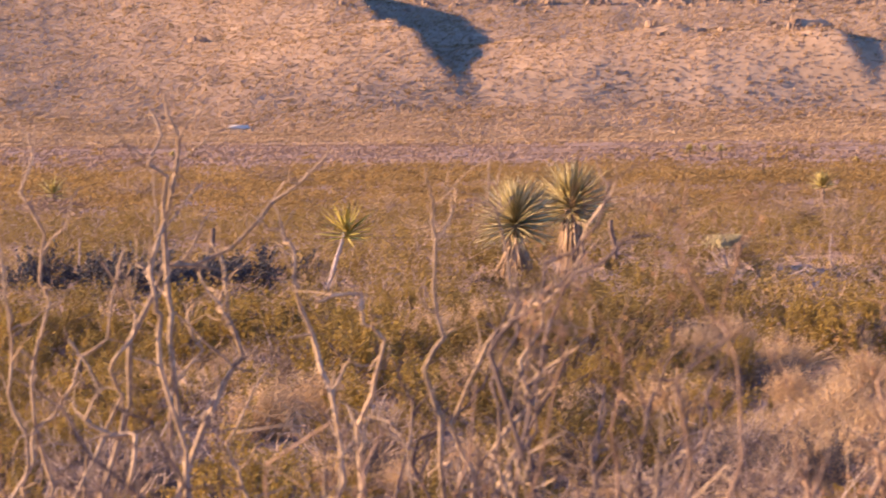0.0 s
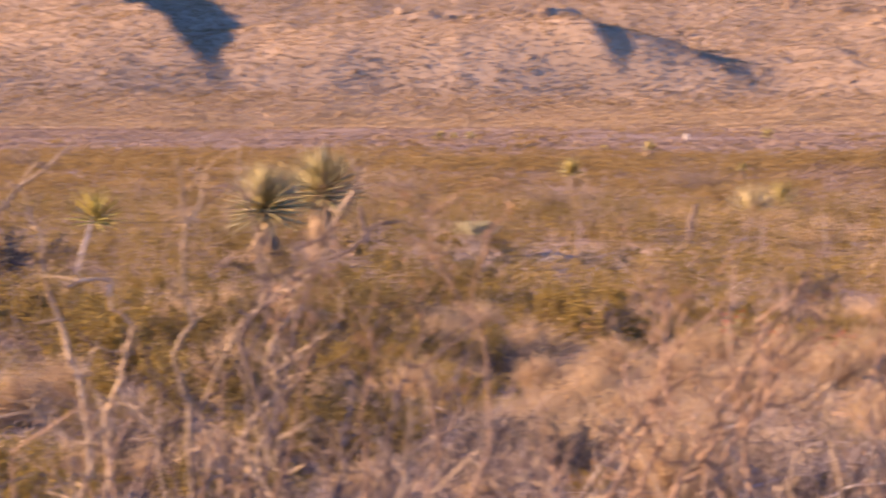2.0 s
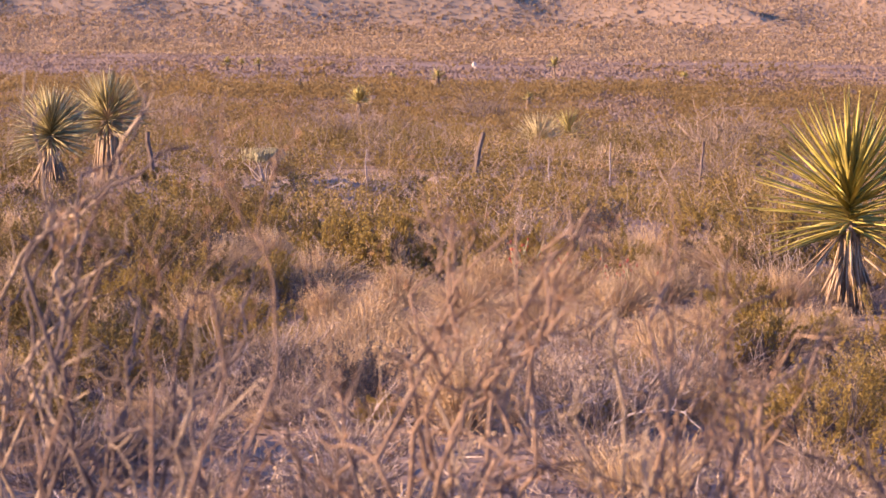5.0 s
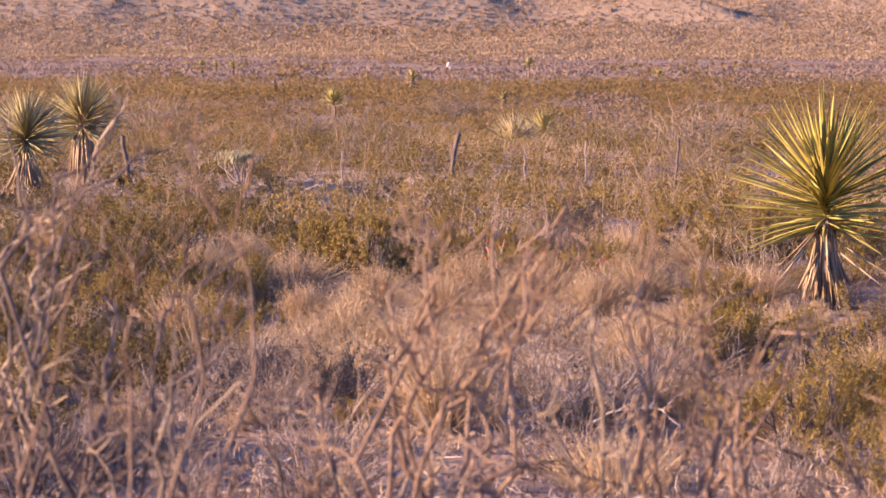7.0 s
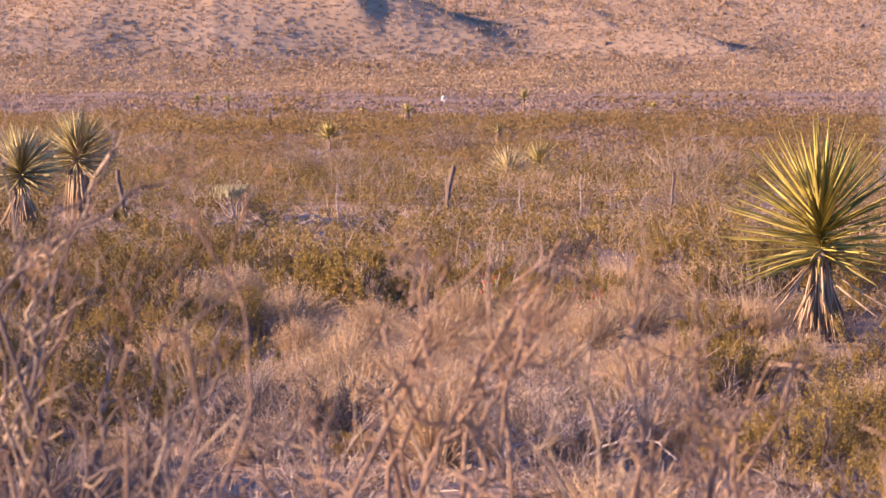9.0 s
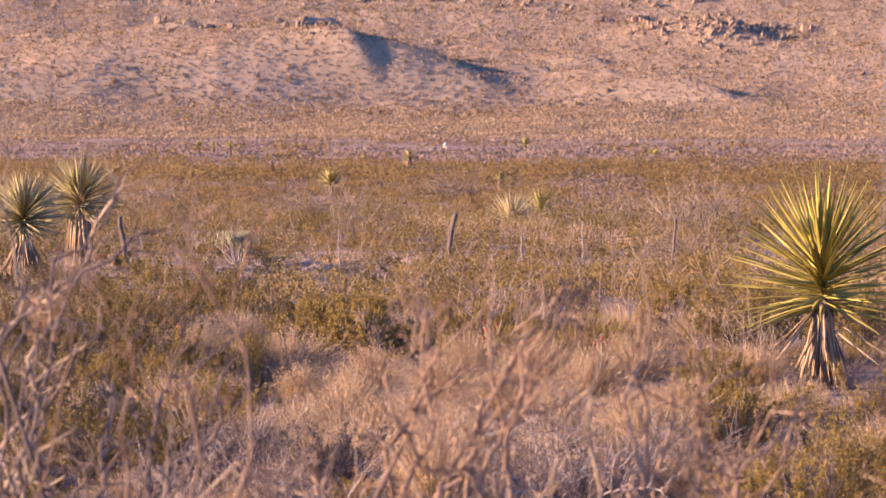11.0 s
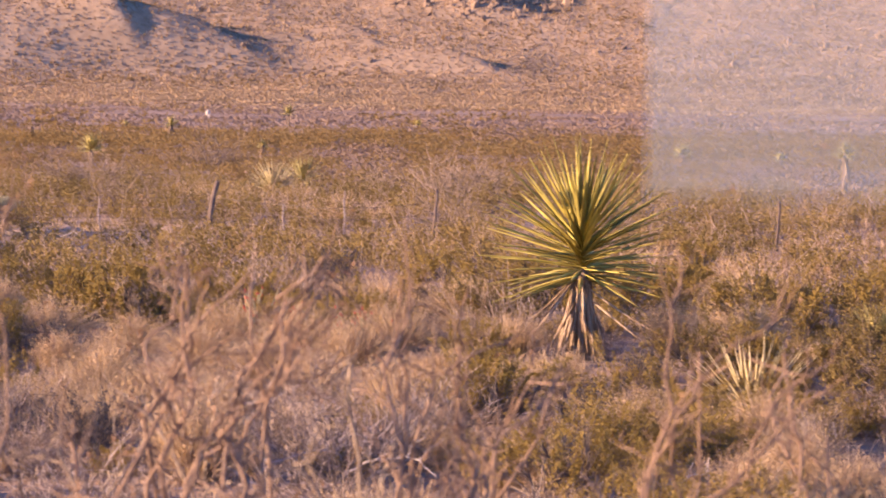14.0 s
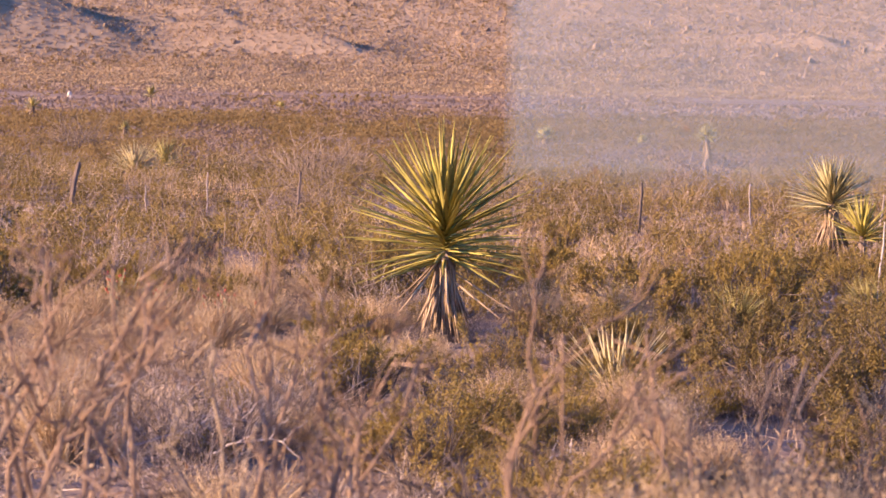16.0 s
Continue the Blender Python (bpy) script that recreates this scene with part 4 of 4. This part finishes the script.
def pencil_cactus(bearing, dist, height):
    ob = thing("pencil_cactus", "slender pale upright cactus with small red fruits", "cactus", on_ground(bearing, dist), "slender cacti")
    for k in range(9):
        a = rng.uniform(0, 6.28)
        top = np.array([0.4 * math.cos(a), 0.2 * math.sin(a), height * rng.uniform(0.7, 1.1)])
        p = wobble(np.array([0.12 * math.cos(a), 0.08 * math.sin(a), 0]), top, 8, 0.02)
        g_ = Geo()
        g_.tube(p, np.linspace(0.018, 0.011, 8), 6)
        put("stem", g_.mesh("stem", CHOLLA), ob)
        for q in range(4):
            put("fruit", fruit_mesh, ob, pose(*(p[rng.integers(3, 8)] + rng.normal(size=3) * 0.02)))


for b, r, h in ((1.40, 43.4, 0.66), (2.33, 43.0, 0.65), (3.32, 42.6, 0.60), (1.23, 46.5, 0.66)):
    pencil_cactus(b, r, h)

# sand banks beside the fence
for b, r, w in ((-3.06, 72.6, 1.3), (-0.28, 74.7, 1.2), (-13.67, 83.2, 1.6), (0.04, 74.3, 0.9)):
    u, v = np.meshgrid(np.linspace(-1, 1, 25), np.linspace(-1, 1, 17), indexing="ij")
    hgt = 0.26 * np.clip(1 - u ** 2 - v ** 2, 0, 1) ** 0.8 + 0.12 * fbm(u * 4 + r, v * 4, 91, 3) - 0.05
    me = to_mesh("sand_bank", np.stack([u * w, v * 0.8, hgt], -1).reshape(-1, 3), sheet(25, 17), SAND)
    tagged(put("sand_bank", me, None, on_ground(b, r, -b)), "low bare bank of pale sand", "sand", "sand banks")

# grey twiggy bushes among the far scrub
for b, r, size in ((-6.10, 110.7, 2.0), (-5.59, 124.4, 1.8), (-3.06, 101.7, 1.9), (-2.13, 104.3, 2.0), (-1.67, 84.3, 1.4), (0.19, 136.6, 2.2),
                   (4.92, 88.3, 2.2), (5.50, 97.0, 2.4), (3.42, 101.7, 1.6), (11.10, 99.5, 1.8), (12.49, 87.4, 1.7), (-13.54, 175.1, 2.0),
                   (-16.30, 140.7, 2.0), (-11.12, 113.3, 1.6), (5.16, 75.0, 1.6)):
    dead_bush(b, r, size, far_tangles)


# bleached fallen branches
def fallen_branch(bearing, dist, length, turn):
    g_ = Geo()
    p = wobble(np.array([-length / 2, 0, 0.1]), np.array([length / 2, 0, 0.15]), 9, 0.03)
    p[:, 2] += 0.35 * length * np.sin(np.linspace(0.15, 3.0, 9)) * 0.6
    g_.tube(p, np.linspace(0.014, 0.006, 9), 5)
    for k in (3, 5, 6):
        g_.tube(wobble(p[k], p[k] + np.array([0.2 * length, rng.normal() * 0.1, 0.2 * length]), 5, 0.02), np.linspace(0.008, 0.004, 5), 4)
    tagged(put("fallen_branch", g_.mesh("fallen_branch", BLEACHED), None, on_ground(bearing, dist, turn)), "bleached curved branch lying in the scrub", "branch", "fallen branches")


for b, r, ln in ((-2.77, 67.2, 0.9), (-1.09, 60.0, 0.7), (-2.87, 67.6, 0.9), (-6.15, 57.0, 0.7), (3.05, 27.9, 1.0), (3.86, 26.8, 1.0), (2.00, 27.1, 0.9),
                 (1.06, 31.5, 0.8), (15.30, 47.1, 0.8), (2.50, 29.0, 0.9), (10.19, 26.2, 0.7), (-15.67, 34.7, 0.9), (-13.57, 53.1, 0.7)):
    fallen_branch(b, r, ln, rng.uniform(-40, 40))

# dark shrubs in the shallow wash, their leaf colour standing in for its shade
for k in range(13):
    shade_bush(-18.59 + (-13.43 - -18.59) * k / 12 + rng.normal() * 0.1, 66.0 + rng.normal() * 0.8, rng.uniform(0.85, 1.15))


# ---- bare shrubs before the camera ----
def tip_of(dist, bearing, z):
    x, y = polar(bearing, dist)
    return np.array([x, y, z])


def side_shoot(p, r0, r1, depth):
    """The line and the two radii of a twig that leaves the line p."""
    i = rng.integers(2, len(p) - 1)
    along = p[i] - p[i - 1]
    along /= np.linalg.norm(along)
    d = along * 0.75 + rng.normal(size=3) * 0.7 + np.array([0, 0, 0.35])
    d /= np.linalg.norm(d)
    ln = rng.uniform(0.1, 0.36) * (0.6 + 0.4 * depth)
    rr = (r0 + (r1 - r0) * i / (len(p) - 1)) * 0.74
    return wobble(p[i], p[i] + d * ln, 6, 0.024), rr, rr * 0.45


def grow(geo, leaf, p, r0, r1, depth, leafy):
    geo.tube(p, np.linspace(r0, r1, len(p)), 6 if depth > 1 else 4)
    if leafy:
        m = int(1.1 * leafy * len(p))
        i = rng.integers(len(p) // 3, len(p), m)
        leaf.leaves(p[i] + rng.normal(size=(m, 3)) * 0.03, 0.012, 1.6)
    for k in range(1 if depth else 0):
        grow(geo, leaf, *side_shoot(p, r0, r1, depth), depth - 1, leafy)


def stem_with_branches(ob, leaf, p, r0, r1, depth, leafy, bark):
    """One main stem under the shrub, and its side branches under the stem."""
    gs = Geo()
    gs.tube(p, np.linspace(r0, r1, len(p)) * rng.uniform(0.82, 1.22, len(p)), 6)
    for k in range(10):
        i = rng.integers(2, len(p))
        d = (p[i] - p[i - 1]) / np.linalg.norm(p[i] - p[i - 1]) * 0.6 + rng.normal(size=3) * 0.6
        ln, rr = rng.uniform(0.03, 0.15), (r0 + (r1 - r0) * i / len(p)) * 0.55
        gs.tube(np.stack([p[i], p[i] + d * ln * 0.5 + rng.normal(size=3) * 0.008, p[i] + d * ln]), [rr, rr * 0.85, rr * 0.5], 4)
    stem = put("stem", gs.mesh("stem", bark), ob)
    for k in range(4):
        gb = Geo()
        grow(gb, leaf, *side_shoot(p, r0, r1, depth), depth - 1, leafy)
        put("branch", gb.mesh("branch", bark), stem)


def kinked(nodes, step=3):
    out = [nodes[0]]
    for a, b in zip(nodes[:-1], nodes[1:]):
        for k in range(1, step + 1):
            out.append(a + (b - a) * k / step + (rng.normal(size=3) * 0.04 * np.linalg.norm(b - a) / 0.35 if k < step else 0))
    p = np.array(out)
    fine = p[:-1] + (p[1:] - p[:-1]) * rng.uniform(0.35, 0.65, (len(p) - 1, 1)) + rng.normal(size=(len(p) - 1, 3)) * 0.008
    both = np.empty((2 * len(p) - 1, 3))
    both[::2], both[1::2] = p, fine
    return both


def bare_shrub(stems, label, thick, leafy=0.0, depth=2, bark=None):
    """stems: distance and nodes (bearing, height) of each main stem."""
    d0, first = stems[0]
    x, y = polar(first[0][0], d0)
    z0 = float(ground_z(np.float64(x), np.float64(y)))
    ob = thing("bare_shrub", label, "shrub", pose(x, y, z0), "bare shrubs by the knoll")
    gl = Geo()
    root = np.array([x, y, z0])
    for d, nodes in stems:
        p = [tip_of(d + rng.normal() * 0.1, b, z) for b, z in nodes]
        foot = p[0].copy()
        foot[:2] = foot[:2] * 0.6 + root[:2] * 0.4
        foot[2] = float(ground_z(foot[0], foot[1])) - 0.03
        stem_with_branches(ob, gl, kinked([foot] + p, 2) - root, 0.83 * thick, thick * 0.35, depth, leafy, bark or BARK)
    if leafy:
        put("dry_foliage", gl.mesh("dry_foliage", RUSSET), ob)


bare_shrub([
    (15.5, [(-18.03, 1.97), (-18.39, 2.70), (-18.26, 3.13), (-18.63, 3.63), (-18.46, 3.95)]), (15.5, [(-18.66, 1.98), (-18.91, 2.51), (-18.83, 2.95), (-19.04, 3.32)]),
    (15.0, [(-17.63, 2.01), (-16.63, 2.55), (-16.68, 2.79), (-16.33, 2.97), (-17.00, 3.27)])],
    "bare grey-tan shrub with kinked stems", 0.018)
bare_shrub([
    (15.0, [(-15.32, 2.24), (-15.81, 2.97), (-16.03, 3.21), (-15.73, 3.48), (-16.04, 3.78), (-15.99, 4.07)]), (15.0, [(-15.64, 2.85), (-15.73, 3.45), (-15.46, 3.78), (-15.42, 3.93), (-15.70, 4.14)]),
    (15.2, [(-17.06, 1.98), (-16.45, 2.83), (-15.74, 3.23), (-14.59, 3.29), (-13.54, 3.56), (-12.38, 3.82)]), (15.4, [(-14.56, 2.56), (-14.37, 2.90), (-14.48, 3.12), (-14.70, 3.31)]), (14.6, [(-16.26, 2.05), (-16.35, 2.41), (-17.38, 2.47), (-17.70, 2.89)])],
    "tall bare tan shrub with crooked forked stems", 0.023)
bare_shrub([
    (15.0, [(-12.09, 2.07), (-12.64, 2.78), (-12.98, 3.02), (-13.09, 3.32), (-13.37, 3.48)]), (14.5, [(-11.74, 2.05), (-11.49, 2.58), (-11.25, 2.87), (-11.71, 3.11), (-12.63, 3.08)]), (14.0, [(-10.10, 2.51), (-10.03, 2.91), (-10.19, 3.39), (-10.30, 3.67)])],
    "bare tan shrub with crooked stems", 0.021)
bare_shrub([
    (14.5, [(-9.41, 2.13), (-9.28, 2.75), (-8.64, 2.93), (-8.69, 3.19), (-8.91, 3.51), (-9.08, 3.81)]), (14.5, [(-9.06, 2.28), (-8.47, 2.75), (-8.00, 3.04), (-7.18, 3.31), (-6.60, 3.61), (-6.89, 3.79)]), (14.6, [(-8.36, 2.38), (-7.66, 2.74), (-7.02, 3.02)])],
    "bare tan shrub with long forked stems", 0.017)
bare_shrub([
    (10.9, [(-1.15, 2.21), (-0.34, 2.70), (-0.40, 2.95), (-0.34, 3.28)]), (10.9, [(0.72, 2.23), (1.29, 2.73), (1.75, 3.08), (2.04, 3.33)]), (11.3, [(-2.67, 2.15), (-2.55, 2.45), (-2.61, 2.63)]), (10.6, [(-0.57, 2.33), (0.13, 2.65), (0.83, 2.85), (2.44, 3.28)])],
    "bare brown shrub with dry russet leaves", 0.0155, 2.6, 2, RED_BARK)
bare_shrub([
    (10.9, [(4.10, 2.19), (4.14, 2.60), (4.18, 3.08), (4.11, 3.41)]), (10.9, [(4.33, 2.28), (4.66, 2.77), (5.34, 2.95), (6.37, 3.03)]), (11.2, [(5.95, 2.15), (6.97, 2.61), (7.53, 2.88)]), (10.9, [(5.14, 2.20), (5.36, 2.60), (5.23, 2.91), (5.45, 3.22)])],
    "bare shrub with pale crooked twigs", 0.013, 0.6, 2, RED_BARK)
bare_shrub([
    (10.0, [(9.14, 2.51), (9.80, 2.86), (10.93, 3.11), (11.95, 3.32)]), (10.0, [(10.42, 2.52), (11.55, 2.81), (12.90, 3.04)]), (10.0, [(9.68, 2.84), (9.59, 3.21), (9.74, 3.39)])],
    "bare reddish twigs arching over the scrub", 0.0115, 1.0, 2, RED_BARK)
bare_shrub([
    (9.5, [(-8.06, 2.81), (-7.58, 3.19), (-7.68, 3.39)]), (9.5, [(-4.97, 2.84), (-4.13, 3.28), (-5.26, 3.61), (-5.02, 3.80)]), (9.5, [(-3.93, 2.84), (-4.36, 3.30), (-3.88, 3.62)]), (10.0, [(-6.47, 2.74), (-6.32, 3.15), (-6.25, 3.35)])],
    "bare shrub with russet dry leaf clusters", 0.0095, 2.2, 2, RED_BARK)


bare_shrub([
    (12.3, [(-8.79, 2.18), (-8.88, 2.63), (-8.52, 3.05), (-8.62, 3.34)]), (12.3, [(-8.45, 2.03), (-8.31, 2.67), (-7.83, 3.12), (-6.57, 3.41), (-5.76, 3.49)]), (11.9, [(-9.09, 3.01), (-8.06, 3.20), (-7.37, 3.43), (-6.61, 3.74)]), (12.1, [(-7.08, 2.03), (-6.02, 2.59), (-5.67, 2.79), (-5.32, 3.08)])],
    "bare shrub with dark kinked stems", 0.015, 0.0, 2, DARK_BARK)
bare_shrub([
    (11.4, [(-3.37, 2.11), (-3.71, 2.39), (-4.06, 2.55)]), (11.4, [(-2.20, 2.11), (-2.32, 2.34), (-2.14, 2.67)]), (11.6, [(-5.35, 2.08), (-5.68, 2.36), (-4.75, 2.69), (-4.51, 2.91)]), (11.5, [(-7.42, 2.10), (-6.61, 2.38), (-5.33, 2.52)])],
    "bare shrub with short dark broken stems", 0.014, 0.0, 2, DARK_BARK)
bare_shrub([
    (15.6, [(-18.88, 1.94), (-18.41, 2.31), (-17.60, 2.56), (-16.90, 2.81), (-16.54, 3.31)]), (15.8, [(-17.40, 1.90), (-17.83, 2.41), (-18.39, 2.67)]), (15.4, [(-15.45, 1.94), (-15.66, 2.38), (-14.95, 2.75), (-15.29, 3.00)]), (15.9, [(-14.06, 1.87), (-14.51, 2.19), (-13.69, 2.58)])],
    "bare tan shrub with many crooked stems", 0.018)
bare_shrub([
    (14.8, [(-11.04, 2.00), (-10.68, 2.49), (-10.91, 2.73)]), (14.8, [(-10.35, 2.00), (-10.57, 2.30), (-9.52, 2.48), (-9.05, 2.72)]), (14.6, [(-6.98, 2.03), (-6.85, 2.38), (-6.96, 2.62)]), (14.6, [(-8.14, 2.03), (-7.89, 2.56), (-7.54, 2.74)])],
    "bare dark shrub with short forked stems", 0.016, 0.0, 2, DARK_BARK)
bare_shrub([
    (11.4, [(-0.82, 2.24), (-0.62, 2.80), (-0.29, 3.12), (-0.47, 3.30)]), (11.4, [(0.43, 2.24), (0.75, 2.80), (1.66, 3.07), (2.45, 3.31)]), (11.6, [(4.02, 2.21), (4.21, 2.78), (4.07, 3.20)]), (11.6, [(5.88, 2.22), (6.09, 2.55), (7.46, 2.79)]), (11.5, [(1.70, 2.23), (1.33, 2.65), (0.96, 3.16)])],
    "bare reddish-tan shrub with long thin stems", 0.0155, 1.6, 2, RED_BARK)


bare_shrub([
    (10.8, [(-0.72, 2.37), (-0.84, 2.54), (-0.49, 2.67), (-0.95, 2.83), (-0.61, 3.09), (-0.38, 3.31)]), (10.8, [(-0.38, 2.37), (0.43, 2.58), (0.90, 2.74), (1.59, 2.94), (1.82, 3.18)]),
    (10.7, [(-0.61, 2.80), (-0.26, 3.05), (0.95, 3.29)]), (10.9, [(0.66, 2.37), (0.78, 2.58), (1.36, 2.81), (1.82, 3.05), (2.40, 3.27)])],
    "bare dark shrub of forked reddish twigs", 0.0135, 1.2, 2, RED_BARK)
bare_shrub([
    (12.0, [(-8.02, 2.18), (-8.48, 2.28), (-8.60, 2.45), (-8.13, 2.65), (-7.73, 2.95)]), (12.0, [(-7.44, 2.06), (-6.92, 2.43), (-6.98, 2.60), (-6.75, 2.85)]),
    (12.1, [(-5.94, 2.36), (-5.24, 2.53), (-4.55, 2.70), (-4.43, 2.95)]), (11.9, [(-7.10, 2.06), (-6.63, 2.16), (-5.94, 2.23)])],
    "bare dark shrub with low crooked stems", 0.0165, 0.0, 2, DARK_BARK)
bare_shrub([(10.8, [(5.99, 2.42), (6.20, 2.67), (7.38, 2.92)]), (10.9, [(5.60, 2.38), (5.30, 2.62), (5.42, 2.85)])], "small bare shrub with reddish twigs", 0.012, 0.8, 2, RED_BARK)


def low_brush(bearing, dist, height, count, leafy):
    """A knee-high bare shrub of thin kinked stems."""
    x, y = polar(bearing, dist)
    z0 = float(ground_z(np.float64(x), np.float64(y)))
    ob = thing("bare_shrub", "low bare brown shrub of thin kinked stems", "shrub", pose(x, y, z0), "low bare shrubs")
    gl = Geo()
    bark = (RED_BARK, RED_BARK, DARK_BARK, DARK_BARK, BARK)[rng.integers(5)]
    for k in range(count):
        top = np.array([rng.normal() * 0.3, rng.normal() * 0.3, height * rng.uniform(0.7, 1.1)])
        foot = np.array([rng.normal() * 0.04, rng.normal() * 0.04, -0.03])
        stem_with_branches(ob, gl, wobble(foot, top, 9, 0.05), 0.0095, 0.005, 1, leafy, bark)
    if leafy:
        put("dry_foliage", gl.mesh("dry_foliage", RUSSET), ob)


for k in range(14):
    b = -19.0 + 36.5 * (k + rng.uniform(0.1, 0.9)) / 14
    d = rng.uniform(10.5, 13.0)
    top = EYE - d * rng.uniform(0.095, 0.15)
    low_brush(b, d, max(0.5, top - float(ground_z(*map(np.float64, polar(b, d))))), 4, 1.0 if rng.random() < 0.4 else 0.0)


# ---- added translucent sheets that paint a pale haze over the far scrub ----
def haze_sheet_material():
    # a thin haze colour mixed with transparency, tinting whatever stands behind
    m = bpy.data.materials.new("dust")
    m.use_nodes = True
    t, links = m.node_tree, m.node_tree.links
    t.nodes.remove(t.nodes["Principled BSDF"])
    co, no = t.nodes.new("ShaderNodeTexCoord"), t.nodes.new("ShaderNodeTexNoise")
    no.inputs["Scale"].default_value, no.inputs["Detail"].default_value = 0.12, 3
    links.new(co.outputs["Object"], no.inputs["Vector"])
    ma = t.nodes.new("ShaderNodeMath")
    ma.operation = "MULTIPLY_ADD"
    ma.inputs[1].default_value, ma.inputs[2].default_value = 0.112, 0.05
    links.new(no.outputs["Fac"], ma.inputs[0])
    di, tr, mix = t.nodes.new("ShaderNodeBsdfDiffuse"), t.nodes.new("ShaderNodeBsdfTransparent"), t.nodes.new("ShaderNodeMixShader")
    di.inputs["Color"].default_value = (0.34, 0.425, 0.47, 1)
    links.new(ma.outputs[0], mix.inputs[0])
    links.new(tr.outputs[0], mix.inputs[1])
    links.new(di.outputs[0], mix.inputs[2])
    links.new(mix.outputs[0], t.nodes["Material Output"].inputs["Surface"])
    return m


HAZE_SHEET = haze_sheet_material()
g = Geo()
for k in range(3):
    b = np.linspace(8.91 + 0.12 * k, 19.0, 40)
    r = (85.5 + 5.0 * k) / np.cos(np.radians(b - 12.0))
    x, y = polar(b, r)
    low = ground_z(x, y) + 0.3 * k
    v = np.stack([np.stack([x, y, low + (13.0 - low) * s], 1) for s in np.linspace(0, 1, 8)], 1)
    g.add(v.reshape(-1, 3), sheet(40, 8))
tagged(put("haze_sheets", g.mesh("haze_sheets", HAZE_SHEET)), "translucent pale haze sheets added over the far scrub", "dust", kind="stuff")
